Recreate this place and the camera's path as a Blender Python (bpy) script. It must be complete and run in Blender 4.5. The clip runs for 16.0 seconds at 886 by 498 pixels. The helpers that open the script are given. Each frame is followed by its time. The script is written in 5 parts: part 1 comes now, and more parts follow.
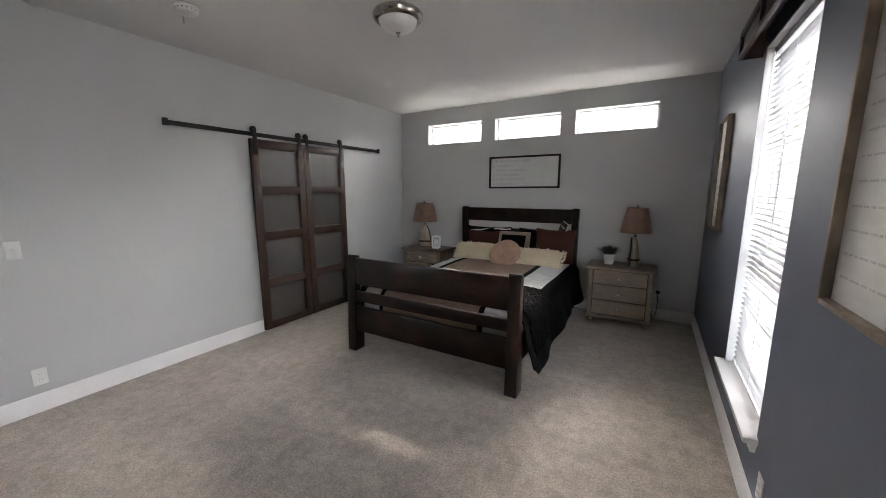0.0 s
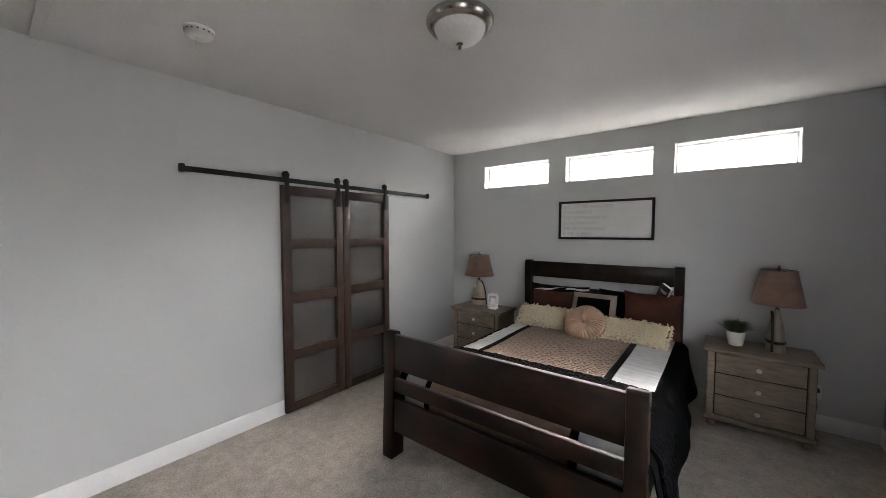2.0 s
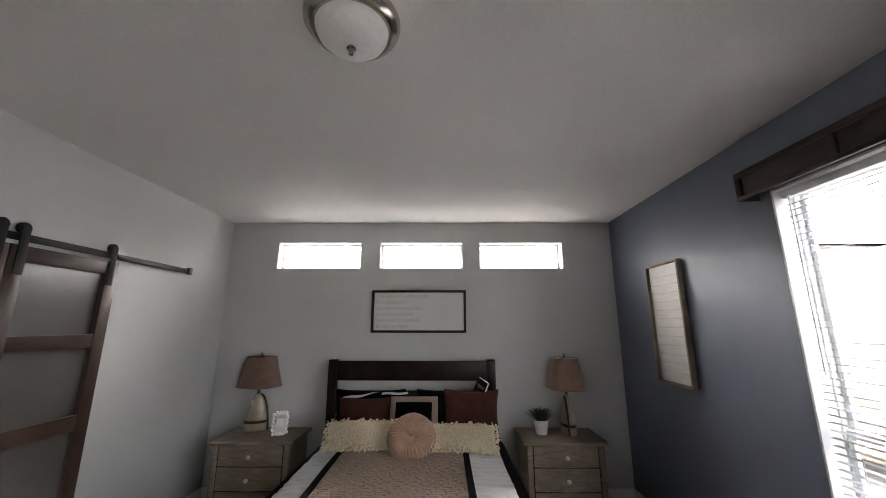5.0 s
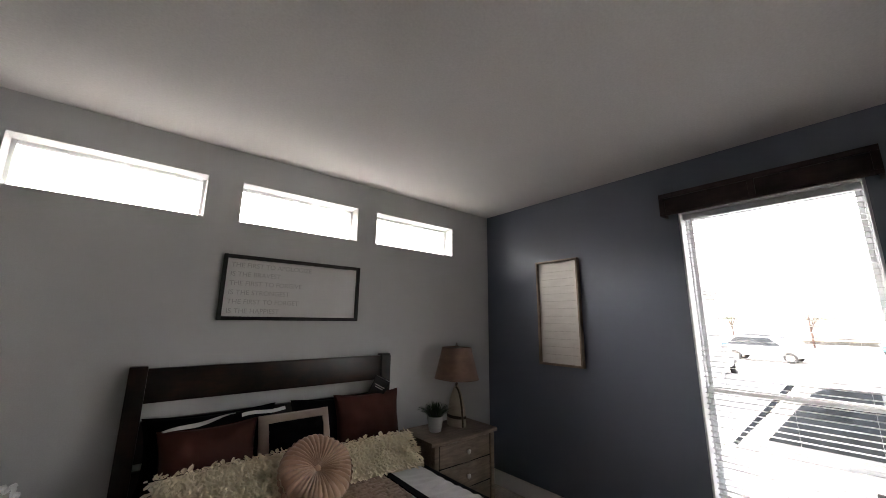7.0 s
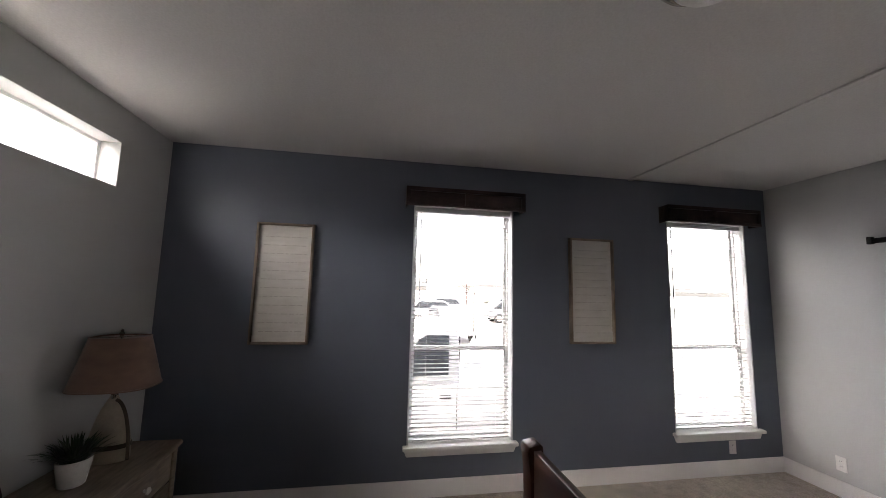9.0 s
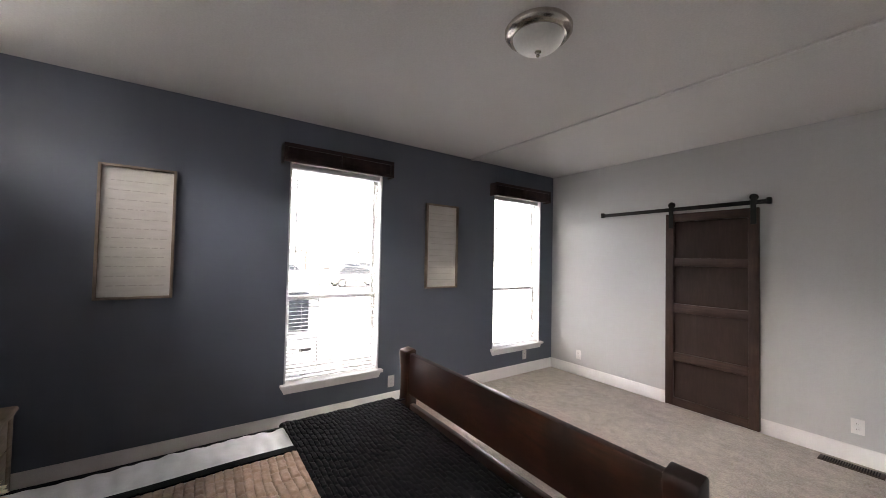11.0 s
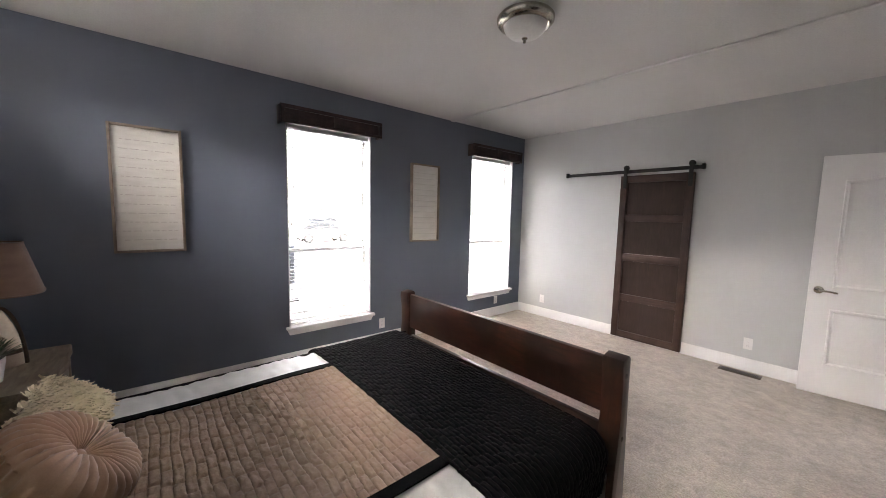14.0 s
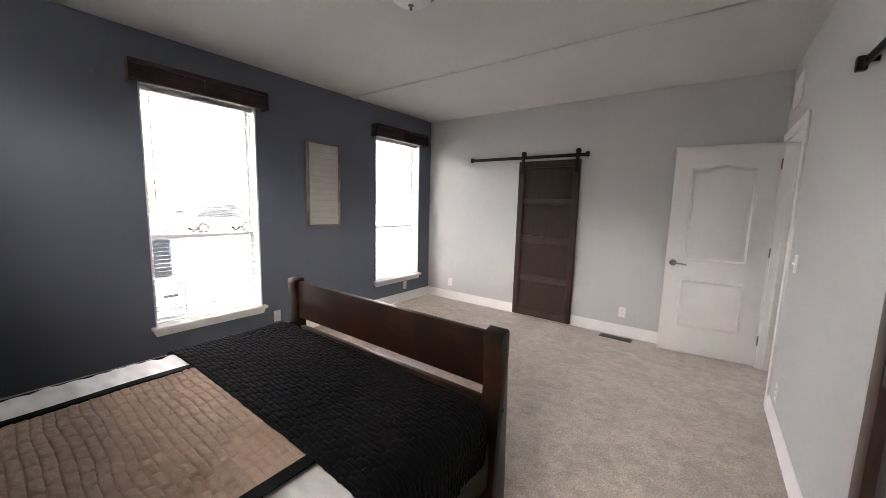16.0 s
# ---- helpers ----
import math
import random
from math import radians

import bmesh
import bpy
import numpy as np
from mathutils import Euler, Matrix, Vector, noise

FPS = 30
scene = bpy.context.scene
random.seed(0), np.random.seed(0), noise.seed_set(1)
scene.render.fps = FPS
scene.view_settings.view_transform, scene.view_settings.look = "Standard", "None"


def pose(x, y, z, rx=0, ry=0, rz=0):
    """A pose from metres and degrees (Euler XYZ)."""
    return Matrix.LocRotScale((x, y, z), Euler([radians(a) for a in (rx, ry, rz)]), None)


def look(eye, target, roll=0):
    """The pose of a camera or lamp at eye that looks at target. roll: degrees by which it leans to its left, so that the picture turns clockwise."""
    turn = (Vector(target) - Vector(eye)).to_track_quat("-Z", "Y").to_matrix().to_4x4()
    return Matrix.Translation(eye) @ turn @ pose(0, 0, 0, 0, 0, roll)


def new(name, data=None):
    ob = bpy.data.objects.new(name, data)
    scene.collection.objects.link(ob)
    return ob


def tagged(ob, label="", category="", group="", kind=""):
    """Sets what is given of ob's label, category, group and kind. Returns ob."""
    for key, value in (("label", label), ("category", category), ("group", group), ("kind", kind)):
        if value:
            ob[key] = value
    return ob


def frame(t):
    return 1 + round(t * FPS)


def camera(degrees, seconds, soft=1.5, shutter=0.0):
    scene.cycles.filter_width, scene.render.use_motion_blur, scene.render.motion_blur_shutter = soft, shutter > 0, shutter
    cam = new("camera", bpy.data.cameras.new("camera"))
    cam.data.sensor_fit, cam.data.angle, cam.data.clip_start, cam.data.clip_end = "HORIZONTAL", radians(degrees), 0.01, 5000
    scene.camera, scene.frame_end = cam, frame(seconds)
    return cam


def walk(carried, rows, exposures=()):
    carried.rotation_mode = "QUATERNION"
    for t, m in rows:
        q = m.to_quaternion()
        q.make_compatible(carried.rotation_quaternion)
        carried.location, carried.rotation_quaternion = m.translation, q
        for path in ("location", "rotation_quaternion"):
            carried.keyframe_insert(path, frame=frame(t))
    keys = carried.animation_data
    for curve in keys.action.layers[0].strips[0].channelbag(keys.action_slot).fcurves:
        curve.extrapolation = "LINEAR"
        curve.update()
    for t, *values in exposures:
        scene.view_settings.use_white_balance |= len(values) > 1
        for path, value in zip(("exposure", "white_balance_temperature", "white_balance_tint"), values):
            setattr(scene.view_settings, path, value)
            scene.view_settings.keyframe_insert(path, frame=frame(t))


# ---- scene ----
cam = camera(102.4, 16.0, soft=0.85)
PATH = [
    (0, (-0.49, 1.601, 1.49), (-1.489, 3.303, 1.166), -0.1),
    (0.5, (-0.624, 1.63, 1.459), (-1.724, 3.272, 1.146), -0.1),
    (1, (-0.82, 1.748, 1.506), (-2.053, 3.294, 1.205), -0.1),
    (1.5, (-0.891, 2.042, 1.523), (-2.153, 3.574, 1.276), -0.2),
    (2, (-1.019, 2.21, 1.613), (-2.244, 3.788, 1.51), -0.0),
    (2.5, (-1.109, 2.269, 1.693), (-2.126, 3.987, 1.816), 0.2),
    (3, (-1.156, 2.286, 1.68), (-1.907, 4.112, 1.997), 0.4),
    (3.5, (-1.196, 2.298, 1.649), (-1.712, 4.188, 2.053), 0.4),
    (4, (-1.225, 2.328, 1.601), (-1.547, 4.254, 2.033), 0.3),
    (4.2, (-1.311, 2.373, 1.615), (-1.54, 4.315, 2.036), 0.1),
    (6.5, (-2.571, 3.318, 1.536), (-1.864, 5.146, 1.936), 0.8),
    (7, (-2.84, 3.63, 1.525), (-1.592, 5.142, 1.922), 0.6),
    (7.5, (-2.945, 4.06, 1.47), (-1.342, 5.18, 1.889), 0.2),
    (8, (-2.965, 4.312, 1.499), (-1.132, 5.01, 1.893), 0.7),
    (8.5, (-2.948, 4.516, 1.568), (-0.972, 4.678, 1.829), 1.0),
    (9, (-2.924, 4.684, 1.6), (-0.964, 4.355, 1.823), 1.4),
    (9.5, (-2.973, 4.882, 1.564), (-1.115, 4.165, 1.75), 1.6),
    (10, (-3.096, 4.967, 1.538), (-1.342, 4.021, 1.702), 1.3),
    (12.3, (-3.329, 5.299, 1.432), (-1.765, 4.052, 1.385), 1.5),
    (12.5, (-3.297, 5.332, 1.438), (-1.742, 4.075, 1.379), 1.4),
    (13, (-3.355, 5.413, 1.477), (-1.798, 4.16, 1.405), 1.5),
    (13.5, (-3.428, 5.485, 1.467), (-1.878, 4.228, 1.328), 1.4),
    (14, (-3.47, 5.497, 1.488), (-1.956, 4.204, 1.295), 1.3),
    (14.5, (-3.503, 5.453, 1.461), (-2.065, 4.078, 1.261), 1.4),
    (15, (-3.521, 5.41, 1.47), (-2.152, 3.968, 1.256), 1.5),
    (15.5, (-3.524, 5.355, 1.452), (-2.241, 3.837, 1.229), 1.4),
    (16, (-3.529, 5.304, 1.436), (-2.346, 3.71, 1.187), 1.5),
]
EV = 4.02
walk(cam, [(t, look(eye, target, roll)) for t, eye, target, roll in PATH],
     exposures=[(t, EV + d, 6750 if t < 5 else 7050, tint + (0 if t < 5 else 1)) for t, d, tint in (
         (0.0, 0.57, 15), (0.5, 0.55, 15), (1.0, 0.6, 15), (1.5, 0.78, 14), (2.0, 0.75, 14), (2.5, 1.0, 14), (3.0, 1.22, 14), (3.5, 1.02, 14), (4.0, 0.75, 14), (6.5, 0.55, 18), (7.0, 0.22, 16), (7.5, -0.2, 16),
         (8.5, -0.25, 17), (9.0, -0.12, 18), (10.0, 0.3, 18), (12.5, 0.80, 18), (14.0, 0.97, 18), (16.0, 0.8, 17))])

# ---------------------------------------------------------------- daylight
world = bpy.data.worlds.new("overcast_day")
scene.world = world
world.use_nodes = True
wn, wl = world.node_tree.nodes, world.node_tree.links
wn.clear()
sky = wn.new("ShaderNodeTexSky")
sky.sky_type, sky.sun_disc = "NISHITA", False
sky.sun_elevation, sky.sun_rotation = radians(40), radians(-6)
sky.air_density, sky.dust_density, sky.ozone_density = 1.0, 4.0, 1.0
pale = wn.new("ShaderNodeHueSaturation")
pale.inputs["Saturation"].default_value = 0.30
backg = wn.new("ShaderNodeBackground")
backg.inputs["Strength"].default_value = 0.15
wout = wn.new("ShaderNodeOutputWorld")
wl.new(sky.outputs[0], pale.inputs["Color"])
wl.new(pale.outputs[0], backg.inputs["Color"])
wl.new(backg.outputs[0], wout.inputs[0])
sun_lamp = bpy.data.lights.new("sun", "SUN")
sun_lamp.energy, sun_lamp.angle, sun_lamp.color = 0.5, radians(80), (1.0, 0.96, 0.9)
sun = new("sun", sun_lamp)
SUN_AZ, SUN_EL = radians(-6), radians(40)
sun.matrix_world = look((30 * math.sin(SUN_AZ) * math.cos(SUN_EL), 30 * math.cos(SUN_AZ) * math.cos(SUN_EL), 30 * math.sin(SUN_EL)), (0, 0, 0))

# ---------------------------------------------------------------- plan (metres)
W, E, S, N, H = -4.0, 0.0, 0.93, 6.3, 2.665      # inner faces of the four walls, ceiling
TW = 0.15                                         # wall thickness


# ---------------------------------------------------------------- materials
def nodes_of(name):
    m = bpy.data.materials.new(name)
    m.use_nodes = True
    nt = m.node_tree
    b = nt.nodes["Principled BSDF"]
    return m, nt.nodes, nt.links, b


def coords(nd, ln, scale=(1, 1, 1), kind="Object"):
    tc = nd.new("ShaderNodeTexCoord")
    mp = nd.new("ShaderNodeMapping")
    mp.inputs["Scale"].default_value = scale
    ln.new(tc.outputs[kind], mp.inputs["Vector"])
    return mp.outputs["Vector"]


def noise_tex(nd, ln, vec, scale, detail=4.0, rough=0.55, dist=0.0):
    n = nd.new("ShaderNodeTexNoise")
    n.inputs["Scale"].default_value = scale
    n.inputs["Detail"].default_value = detail
    n.inputs["Roughness"].default_value = rough
    n.inputs["Distortion"].default_value = dist
    ln.new(vec, n.inputs["Vector"])
    return n.outputs["Fac"]


def ramp(nd, ln, fac, stops):
    r = nd.new("ShaderNodeValToRGB")
    el = r.color_ramp.elements
    while len(el) < len(stops):
        el.new(0.5)
    for e, (p, c) in zip(el, stops):
        e.position, e.color = p, (*c, 1)
    ln.new(fac, r.inputs["Fac"])
    return r.outputs["Color"]


def mix(nd, ln, fac, a, b, mode="MIX"):
    m = nd.new("ShaderNodeMix")
    m.data_type, m.blend_type = "RGBA", mode
    if isinstance(fac, float):
        m.inputs["Factor"].default_value = fac
    else:
        ln.new(fac, m.inputs["Factor"])
    ln.new(a, m.inputs["A"])
    ln.new(b, m.inputs["B"])
    return m.outputs["Result"]


def bump(nd, ln, b, fac, strength, distance):
    n = nd.new("ShaderNodeBump")
    n.inputs["Strength"].default_value = strength
    n.inputs["Distance"].default_value = distance
    ln.new(fac, n.inputs["Height"])
    ln.new(n.outputs["Normal"], b.inputs["Normal"])


def surface(name, c1, c2, scale=8.0, rough=0.6, metal=0.0, fine=120.0, relief=0.15, depth=0.001, stretch=(1, 1, 1), spec=0.5, sheen=0.0, rvar=0.12):
    """Two-scale colour variation, fine relief and uneven gloss."""
    m, nd, ln, b = nodes_of(name)
    v = coords(nd, ln, stretch)
    big = noise_tex(nd, ln, v, scale, 5)
    small = noise_tex(nd, ln, v, fine, 3, 0.6)
    col = ramp(nd, ln, big, [(0.3, c1), (0.72, c2)])
    tone = ramp(nd, ln, small, [(0.25, (0.88, 0.88, 0.88)), (0.75, (1, 1, 1))])
    ln.new(mix(nd, ln, 1.0, col, tone, "MULTIPLY"), b.inputs["Base Color"])
    mr = nd.new("ShaderNodeMapRange")
    mr.inputs["To Min"].default_value = max(0.02, rough - rvar)
    mr.inputs["To Max"].default_value = min(1.0, rough + rvar)
    ln.new(big, mr.inputs["Value"])
    ln.new(mr.outputs["Result"], b.inputs["Roughness"])
    b.inputs["Metallic"].default_value = metal
    b.inputs["Specular IOR Level"].default_value = spec
    b.inputs["Sheen Weight"].default_value = sheen
    if relief > 0:
        bump(nd, ln, b, small, relief, depth)
    return m


def wood(name, dark, light, grain=(1, 1, 1), rough=0.35, coat=0.15, lo=0.45, hi=1.15):
    """Stained boards: long streaks along the grain with blotches and fine pores."""
    m, nd, ln, b = nodes_of(name)
    v = coords(nd, ln, grain)
    blotch = noise_tex(nd, ln, coords(nd, ln, (1, 1, 1)), 5.0, 4)
    streak = noise_tex(nd, ln, v, 9.0, 6, 0.6, 0.6)
    pore = noise_tex(nd, ln, v, 60.0, 3, 0.6)
    a = ramp(nd, ln, streak, [(0.3, dark), (0.75, light)])
    c = ramp(nd, ln, blotch, [(0.40, (lo, lo * 0.93, lo * 0.89)), (0.64, (hi, hi * 0.94, hi * 0.87))])
    ln.new(mix(nd, ln, 1.0, a, c, "MULTIPLY"), b.inputs["Base Color"])
    b.inputs["Roughness"].default_value = rough
    b.inputs["Specular IOR Level"].default_value = 0.24
    b.inputs["Coat Weight"].default_value = coat
    b.inputs["Coat Roughness"].default_value = 0.25
    bump(nd, ln, b, pore, 0.12, 0.0015)
    return m


def paint(name, c, rough=0.75, relief=0.10, fine=180.0, spec=0.35):
    d = tuple(x * 0.96 for x in c)
    return surface(name, d, c, 1.6, rough, 0, fine, relief, 0.0012, spec=spec, rvar=0.06)


def carpet_material():
    m, nd, ln, b = nodes_of("cut_pile_carpet")
    v = coords(nd, ln)
    patch = noise_tex(nd, ln, v, 4.0, 7, 0.68, 0.3)
    scuff = noise_tex(nd, ln, v, 13.0, 6, 0.72, 0.2)
    tuft = noise_tex(nd, ln, v, 85.0, 4, 0.8)
    fibre = noise_tex(nd, ln, v, 420.0, 2, 0.7)
    base = ramp(nd, ln, tuft, [(0.34, (0.31, 0.266, 0.226)), (0.5, (0.465, 0.415, 0.363)), (0.66, (0.625, 0.565, 0.50))])
    lay = ramp(nd, ln, patch, [(0.38, (0.88, 0.875, 0.87)), (0.62, (1.06, 1.05, 1.04))])
    lay2 = ramp(nd, ln, scuff, [(0.36, (0.82, 0.815, 0.81)), (0.62, (1.12, 1.11, 1.10))])
    ln.new(mix(nd, ln, 1.0, mix(nd, ln, 1.0, base, lay, "MULTIPLY"), lay2, "MULTIPLY"), b.inputs["Base Color"])
    b.inputs["Roughness"].default_value = 0.97
    b.inputs["Specular IOR Level"].default_value = 0.1
    b.inputs["Sheen Weight"].default_value = 0.25
    add = nd.new("ShaderNodeMath")
    add.operation = "MULTIPLY_ADD"
    add.inputs[1].default_value = 0.4
    ln.new(fibre, add.inputs[0])
    ln.new(tuft, add.inputs[2])
    add2 = nd.new("ShaderNodeMath")
    add2.operation = "MULTIPLY_ADD"
    add2.inputs[1].default_value = 1.1
    ln.new(scuff, add2.inputs[0])
    ln.new(add.outputs[0], add2.inputs[2])
    bump(nd, ln, b, add2.outputs[0], 0.55, 0.011)
    return m


def rain_glass():
    m, nd, ln, b = nodes_of("obscure_rain_glass")
    v = coords(nd, ln, (1, 1, 0.45))
    cell = noise_tex(nd, ln, v, 55.0, 3, 0.6, 1.2)
    b.inputs["Base Color"].default_value = (0.15, 0.138, 0.128, 1)
    b.inputs["Transmission Weight"].default_value = 0.45
    b.inputs["Specular IOR Level"].default_value = 1.0
    b.inputs["Roughness"].default_value = 0.18
    b.inputs["IOR"].default_value = 1.52
    bump(nd, ln, b, cell, 0.5, 0.004)
    return m


def clear_glass():
    m, nd, ln, b = nodes_of("window_glass")
    b.inputs["Base Color"].default_value = (0.97, 0.99, 0.98, 1)
    b.inputs["Transmission Weight"].default_value = 1.0
    b.inputs["Roughness"].default_value = 0.0
    b.inputs["IOR"].default_value = 1.05
    return m


def quilt_cloth(name, c1, c2, rough=0.85, sheen=0.4, fine=260.0, spec=0.25):
    return surface(name, c1, c2, 12.0, rough, 0, fine, 0.35, 0.0015, sheen=sheen, spec=spec)


M_WALL = paint("grey_green_wall_paint", (0.56, 0.57, 0.565))
M_BLUE = paint("slate_blue_wall_paint", (0.124, 0.147, 0.190), 0.45, 0.06, spec=0.6)
M_CEIL = paint("white_ceiling_paint", (0.72, 0.712, 0.70), 0.9, 0.3, 90.0)
M_TRIM = paint("white_trim_paint", (0.86, 0.85, 0.84), 0.4, 0.05)
M_VINYL = paint("white_vinyl", (0.82, 0.83, 0.84), 0.35, 0.03)
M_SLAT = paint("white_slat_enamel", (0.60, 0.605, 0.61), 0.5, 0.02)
M_PLASTIC = paint("white_switch_plastic", (0.82, 0.81, 0.79), 0.35, 0.02)
M_CARPET = carpet_material()
# bed timber: the wide lo-hi blotches put mottled glare into the stain colour
M_BEDWOOD = wood("espresso_stained_pine", (0.0055, 0.0024, 0.0018), (0.026, 0.0086, 0.0048), (0.9, 5, 5), 0.34, 0.12, 0.24, 1.2)
M_BEDPOST = wood("espresso_stained_pine_upright", (0.007, 0.0026, 0.0017), (0.024, 0.0080, 0.0045), (6, 6, 0.8), 0.34, 0.12, 0.24, 1.2)
M_BARN = wood("brown_stained_door_timber", (0.040, 0.0225, 0.0180), (0.068, 0.041, 0.0335), (6, 6, 0.7), 0.4, 0.08, 0.75, 1.1)
M_BARNX = wood("brown_stained_rail_timber", (0.040, 0.0225, 0.0180), (0.068, 0.041, 0.0335), (0.7, 0.7, 6), 0.4, 0.08, 0.75, 1.1)
M_BARNP = wood("dark_brown_door_panel", (0.024, 0.0125, 0.010), (0.040, 0.022, 0.0175), (6, 6, 0.7), 0.5, 0.0, 0.85, 1.1)
M_VAL = wood("dark_valance_timber", (0.036, 0.021, 0.022), (0.064, 0.039, 0.040), (4, 0.7, 4), 0.4, 0.1)
M_BLACK = surface("matte_black_iron", (0.006, 0.006, 0.006), (0.012, 0.012, 0.012), 20, 0.5, 0.0, 200, 0.2, spec=0.3)
M_STAND = wood("weathered_grey_oak", (0.19, 0.158, 0.128), (0.34, 0.29, 0.24), (0.8, 5, 5), 0.5, 0.05, 0.82, 1.05)
M_GAP = surface("dark_gap", (0.01, 0.009, 0.008), (0.02, 0.018, 0.016), 20, 0.9)
M_KNOB = surface("antique_white_ceramic", (0.6, 0.57, 0.52), (0.75, 0.72, 0.67), 30, 0.3)
M_NICKEL = surface("brushed_nickel", (0.42, 0.38, 0.34), (0.62, 0.58, 0.53), 14, 0.24, 1.0, 160, 0.05, rvar=0.08)
M_OPAL = surface("frosted_opal_glass", (0.74, 0.735, 0.72), (0.82, 0.815, 0.80), 8, 0.35, 0, 60, 0.05)
M_LAMP = surface("champagne_metal", (0.37, 0.31, 0.245), (0.57, 0.49, 0.40), 9, 0.40, 0.85, 120, 0.06)
M_BAND = surface("dark_bronze_strap", (0.05, 0.035, 0.025), (0.10, 0.07, 0.05), 15, 0.4, 0.7)
M_SHADE = surface("taupe_linen", (0.195, 0.112, 0.084), (0.265, 0.160, 0.122), 10, 0.9, 0, 320, 0.5, 0.001, sheen=0.3, stretch=(1, 1, 2))
M_SHADE_IN = paint("pale_shade_lining", (0.55, 0.47, 0.4))
M_POT = surface("white_glazed_ceramic", (0.72, 0.71, 0.69), (0.82, 0.81, 0.79), 12, 0.25)
M_LEAF = surface("dark_green_leaf", (0.012, 0.03, 0.010), (0.035, 0.075, 0.02), 30, 0.5)
M_SOIL = surface("potting_soil", (0.02, 0.014, 0.01), (0.05, 0.035, 0.025), 60, 0.95, 0, 200, 0.8, 0.003)
M_TAN = surface("taupe_quilted_cotton", (0.285, 0.202, 0.152), (0.345, 0.252, 0.193), 40.0, 0.85, 0, 110.0, 0.6, 0.004, sheen=0.1, spec=0.2)
M_BLK = quilt_cloth("black_cotton", (0.0020, 0.0020, 0.0027), (0.0040, 0.0040, 0.0052), 0.75, 0.0, spec=0.05)
M_SATIN = surface("white_satin", (0.52, 0.52, 0.52), (0.64, 0.64, 0.645), 14, 0.42, 0, 200, 0.1, sheen=0.4)
M_CREAM = quilt_cloth("cream_ruffle_cloth", (0.80, 0.69, 0.50), (0.91, 0.81, 0.62), 0.8, 0.3)
M_BEIGE = quilt_cloth("rose_beige_satin", (0.42, 0.255, 0.175), (0.58, 0.375, 0.265), 0.5, 0.2)
M_BROWN = surface("red_brown_faux_leather", (0.050, 0.0145, 0.0095), (0.075, 0.023, 0.015), 7, 0.72, 0, 220, 0.25, spec=0.2)
M_BORDER = quilt_cloth("taupe_flange_cloth", (0.26, 0.19, 0.155), (0.34, 0.26, 0.215))
M_SHEET = surface("white_mattress_cloth", (0.6, 0.6, 0.6), (0.7, 0.7, 0.7), 10, 0.9)
M_FRAMEBLK = surface("black_frame_lacquer", (0.006, 0.006, 0.006), (0.012, 0.011, 0.011), 20, 0.55, spec=0.3)
M_FRAMEWOOD = wood("grey_driftwood_frame", (0.22, 0.183, 0.152), (0.34, 0.290, 0.242), (4, 4, 0.8), 0.6, 0.0, 0.7, 1.1)
M_PAPER = surface("white_art_board", (0.66, 0.655, 0.64), (0.72, 0.715, 0.70), 5, 0.5, 0, 160, 0.1)
M_LINEN = surface("cream_painted_planks", (0.60, 0.578, 0.54), (0.70, 0.678, 0.64), 6, 0.65, 0, 140, 0.2, stretch=(1, 0.4, 4))
M_INK = surface("pale_grey_ink", (0.42, 0.41, 0.40), (0.49, 0.48, 0.47), 30, 0.7)
M_INK2 = surface("worn_grey_ink", (0.46, 0.435, 0.40), (0.55, 0.52, 0.485), 60, 0.8)
M_GLASS = clear_glass()
M_RAIN = rain_glass()
# no metal here: the silver's bright reflection is put into a near-white colour
M_SILVER = surface("silver_filigree_painted_shine", (0.82, 0.815, 0.81), (0.90, 0.895, 0.89), 30, 0.3, 0.0)
M_PAGES = surface("white_page_edges", (0.62, 0.61, 0.58), (0.72, 0.71, 0.68), 40, 0.8, stretch=(1, 1, 20))
M_FLOOR2 = wood("dark_hall_plank_vinyl", (0.045, 0.026, 0.018), (0.10, 0.062, 0.045), (0.6, 5, 5), 0.4, 0.1)
M_OAK = wood("honey_oak_cabinet", (0.26, 0.13, 0.05), (0.38, 0.21, 0.09), (5, 5, 0.8), 0.4, 0.2)
M_COUNTER = surface("pale_laminate", (0.5, 0.48, 0.45), (0.6, 0.58, 0.55), 20, 0.3)
M_GRAVEL = surface("pale_concrete_gravel", (0.36, 0.35, 0.335), (0.50, 0.49, 0.47), 0.6, 0.95, 0, 30, 0.6, 0.02)
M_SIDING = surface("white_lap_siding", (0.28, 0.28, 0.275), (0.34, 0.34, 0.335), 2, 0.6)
M_ROOF = surface("pale_grey_shingle", (0.22, 0.215, 0.21), (0.32, 0.315, 0.31), 6, 0.95, 0, 60, 0.6, 0.01)
M_DARKGLASS = surface("dark_window_glass", (0.02, 0.024, 0.028), (0.035, 0.04, 0.045), 3, 0.08)
M_FARGLASS = surface("hazy_far_glass", (0.30, 0.31, 0.32), (0.36, 0.37, 0.38), 3, 0.4)
M_CARWHITE = surface("white_car_paint", (0.34, 0.345, 0.35), (0.40, 0.405, 0.41), 4, 0.25)
M_CARGREY = surface("dark_grey_car_paint", (0.12, 0.123, 0.127), (0.16, 0.163, 0.167), 4, 0.3)
M_CARBLUE = surface("blue_car_paint", (0.03, 0.10, 0.25), (0.04, 0.13, 0.3), 4, 0.2)
M_RUBBER = surface("tyre_rubber", (0.015, 0.015, 0.015), (0.03, 0.03, 0.03), 20, 0.9)
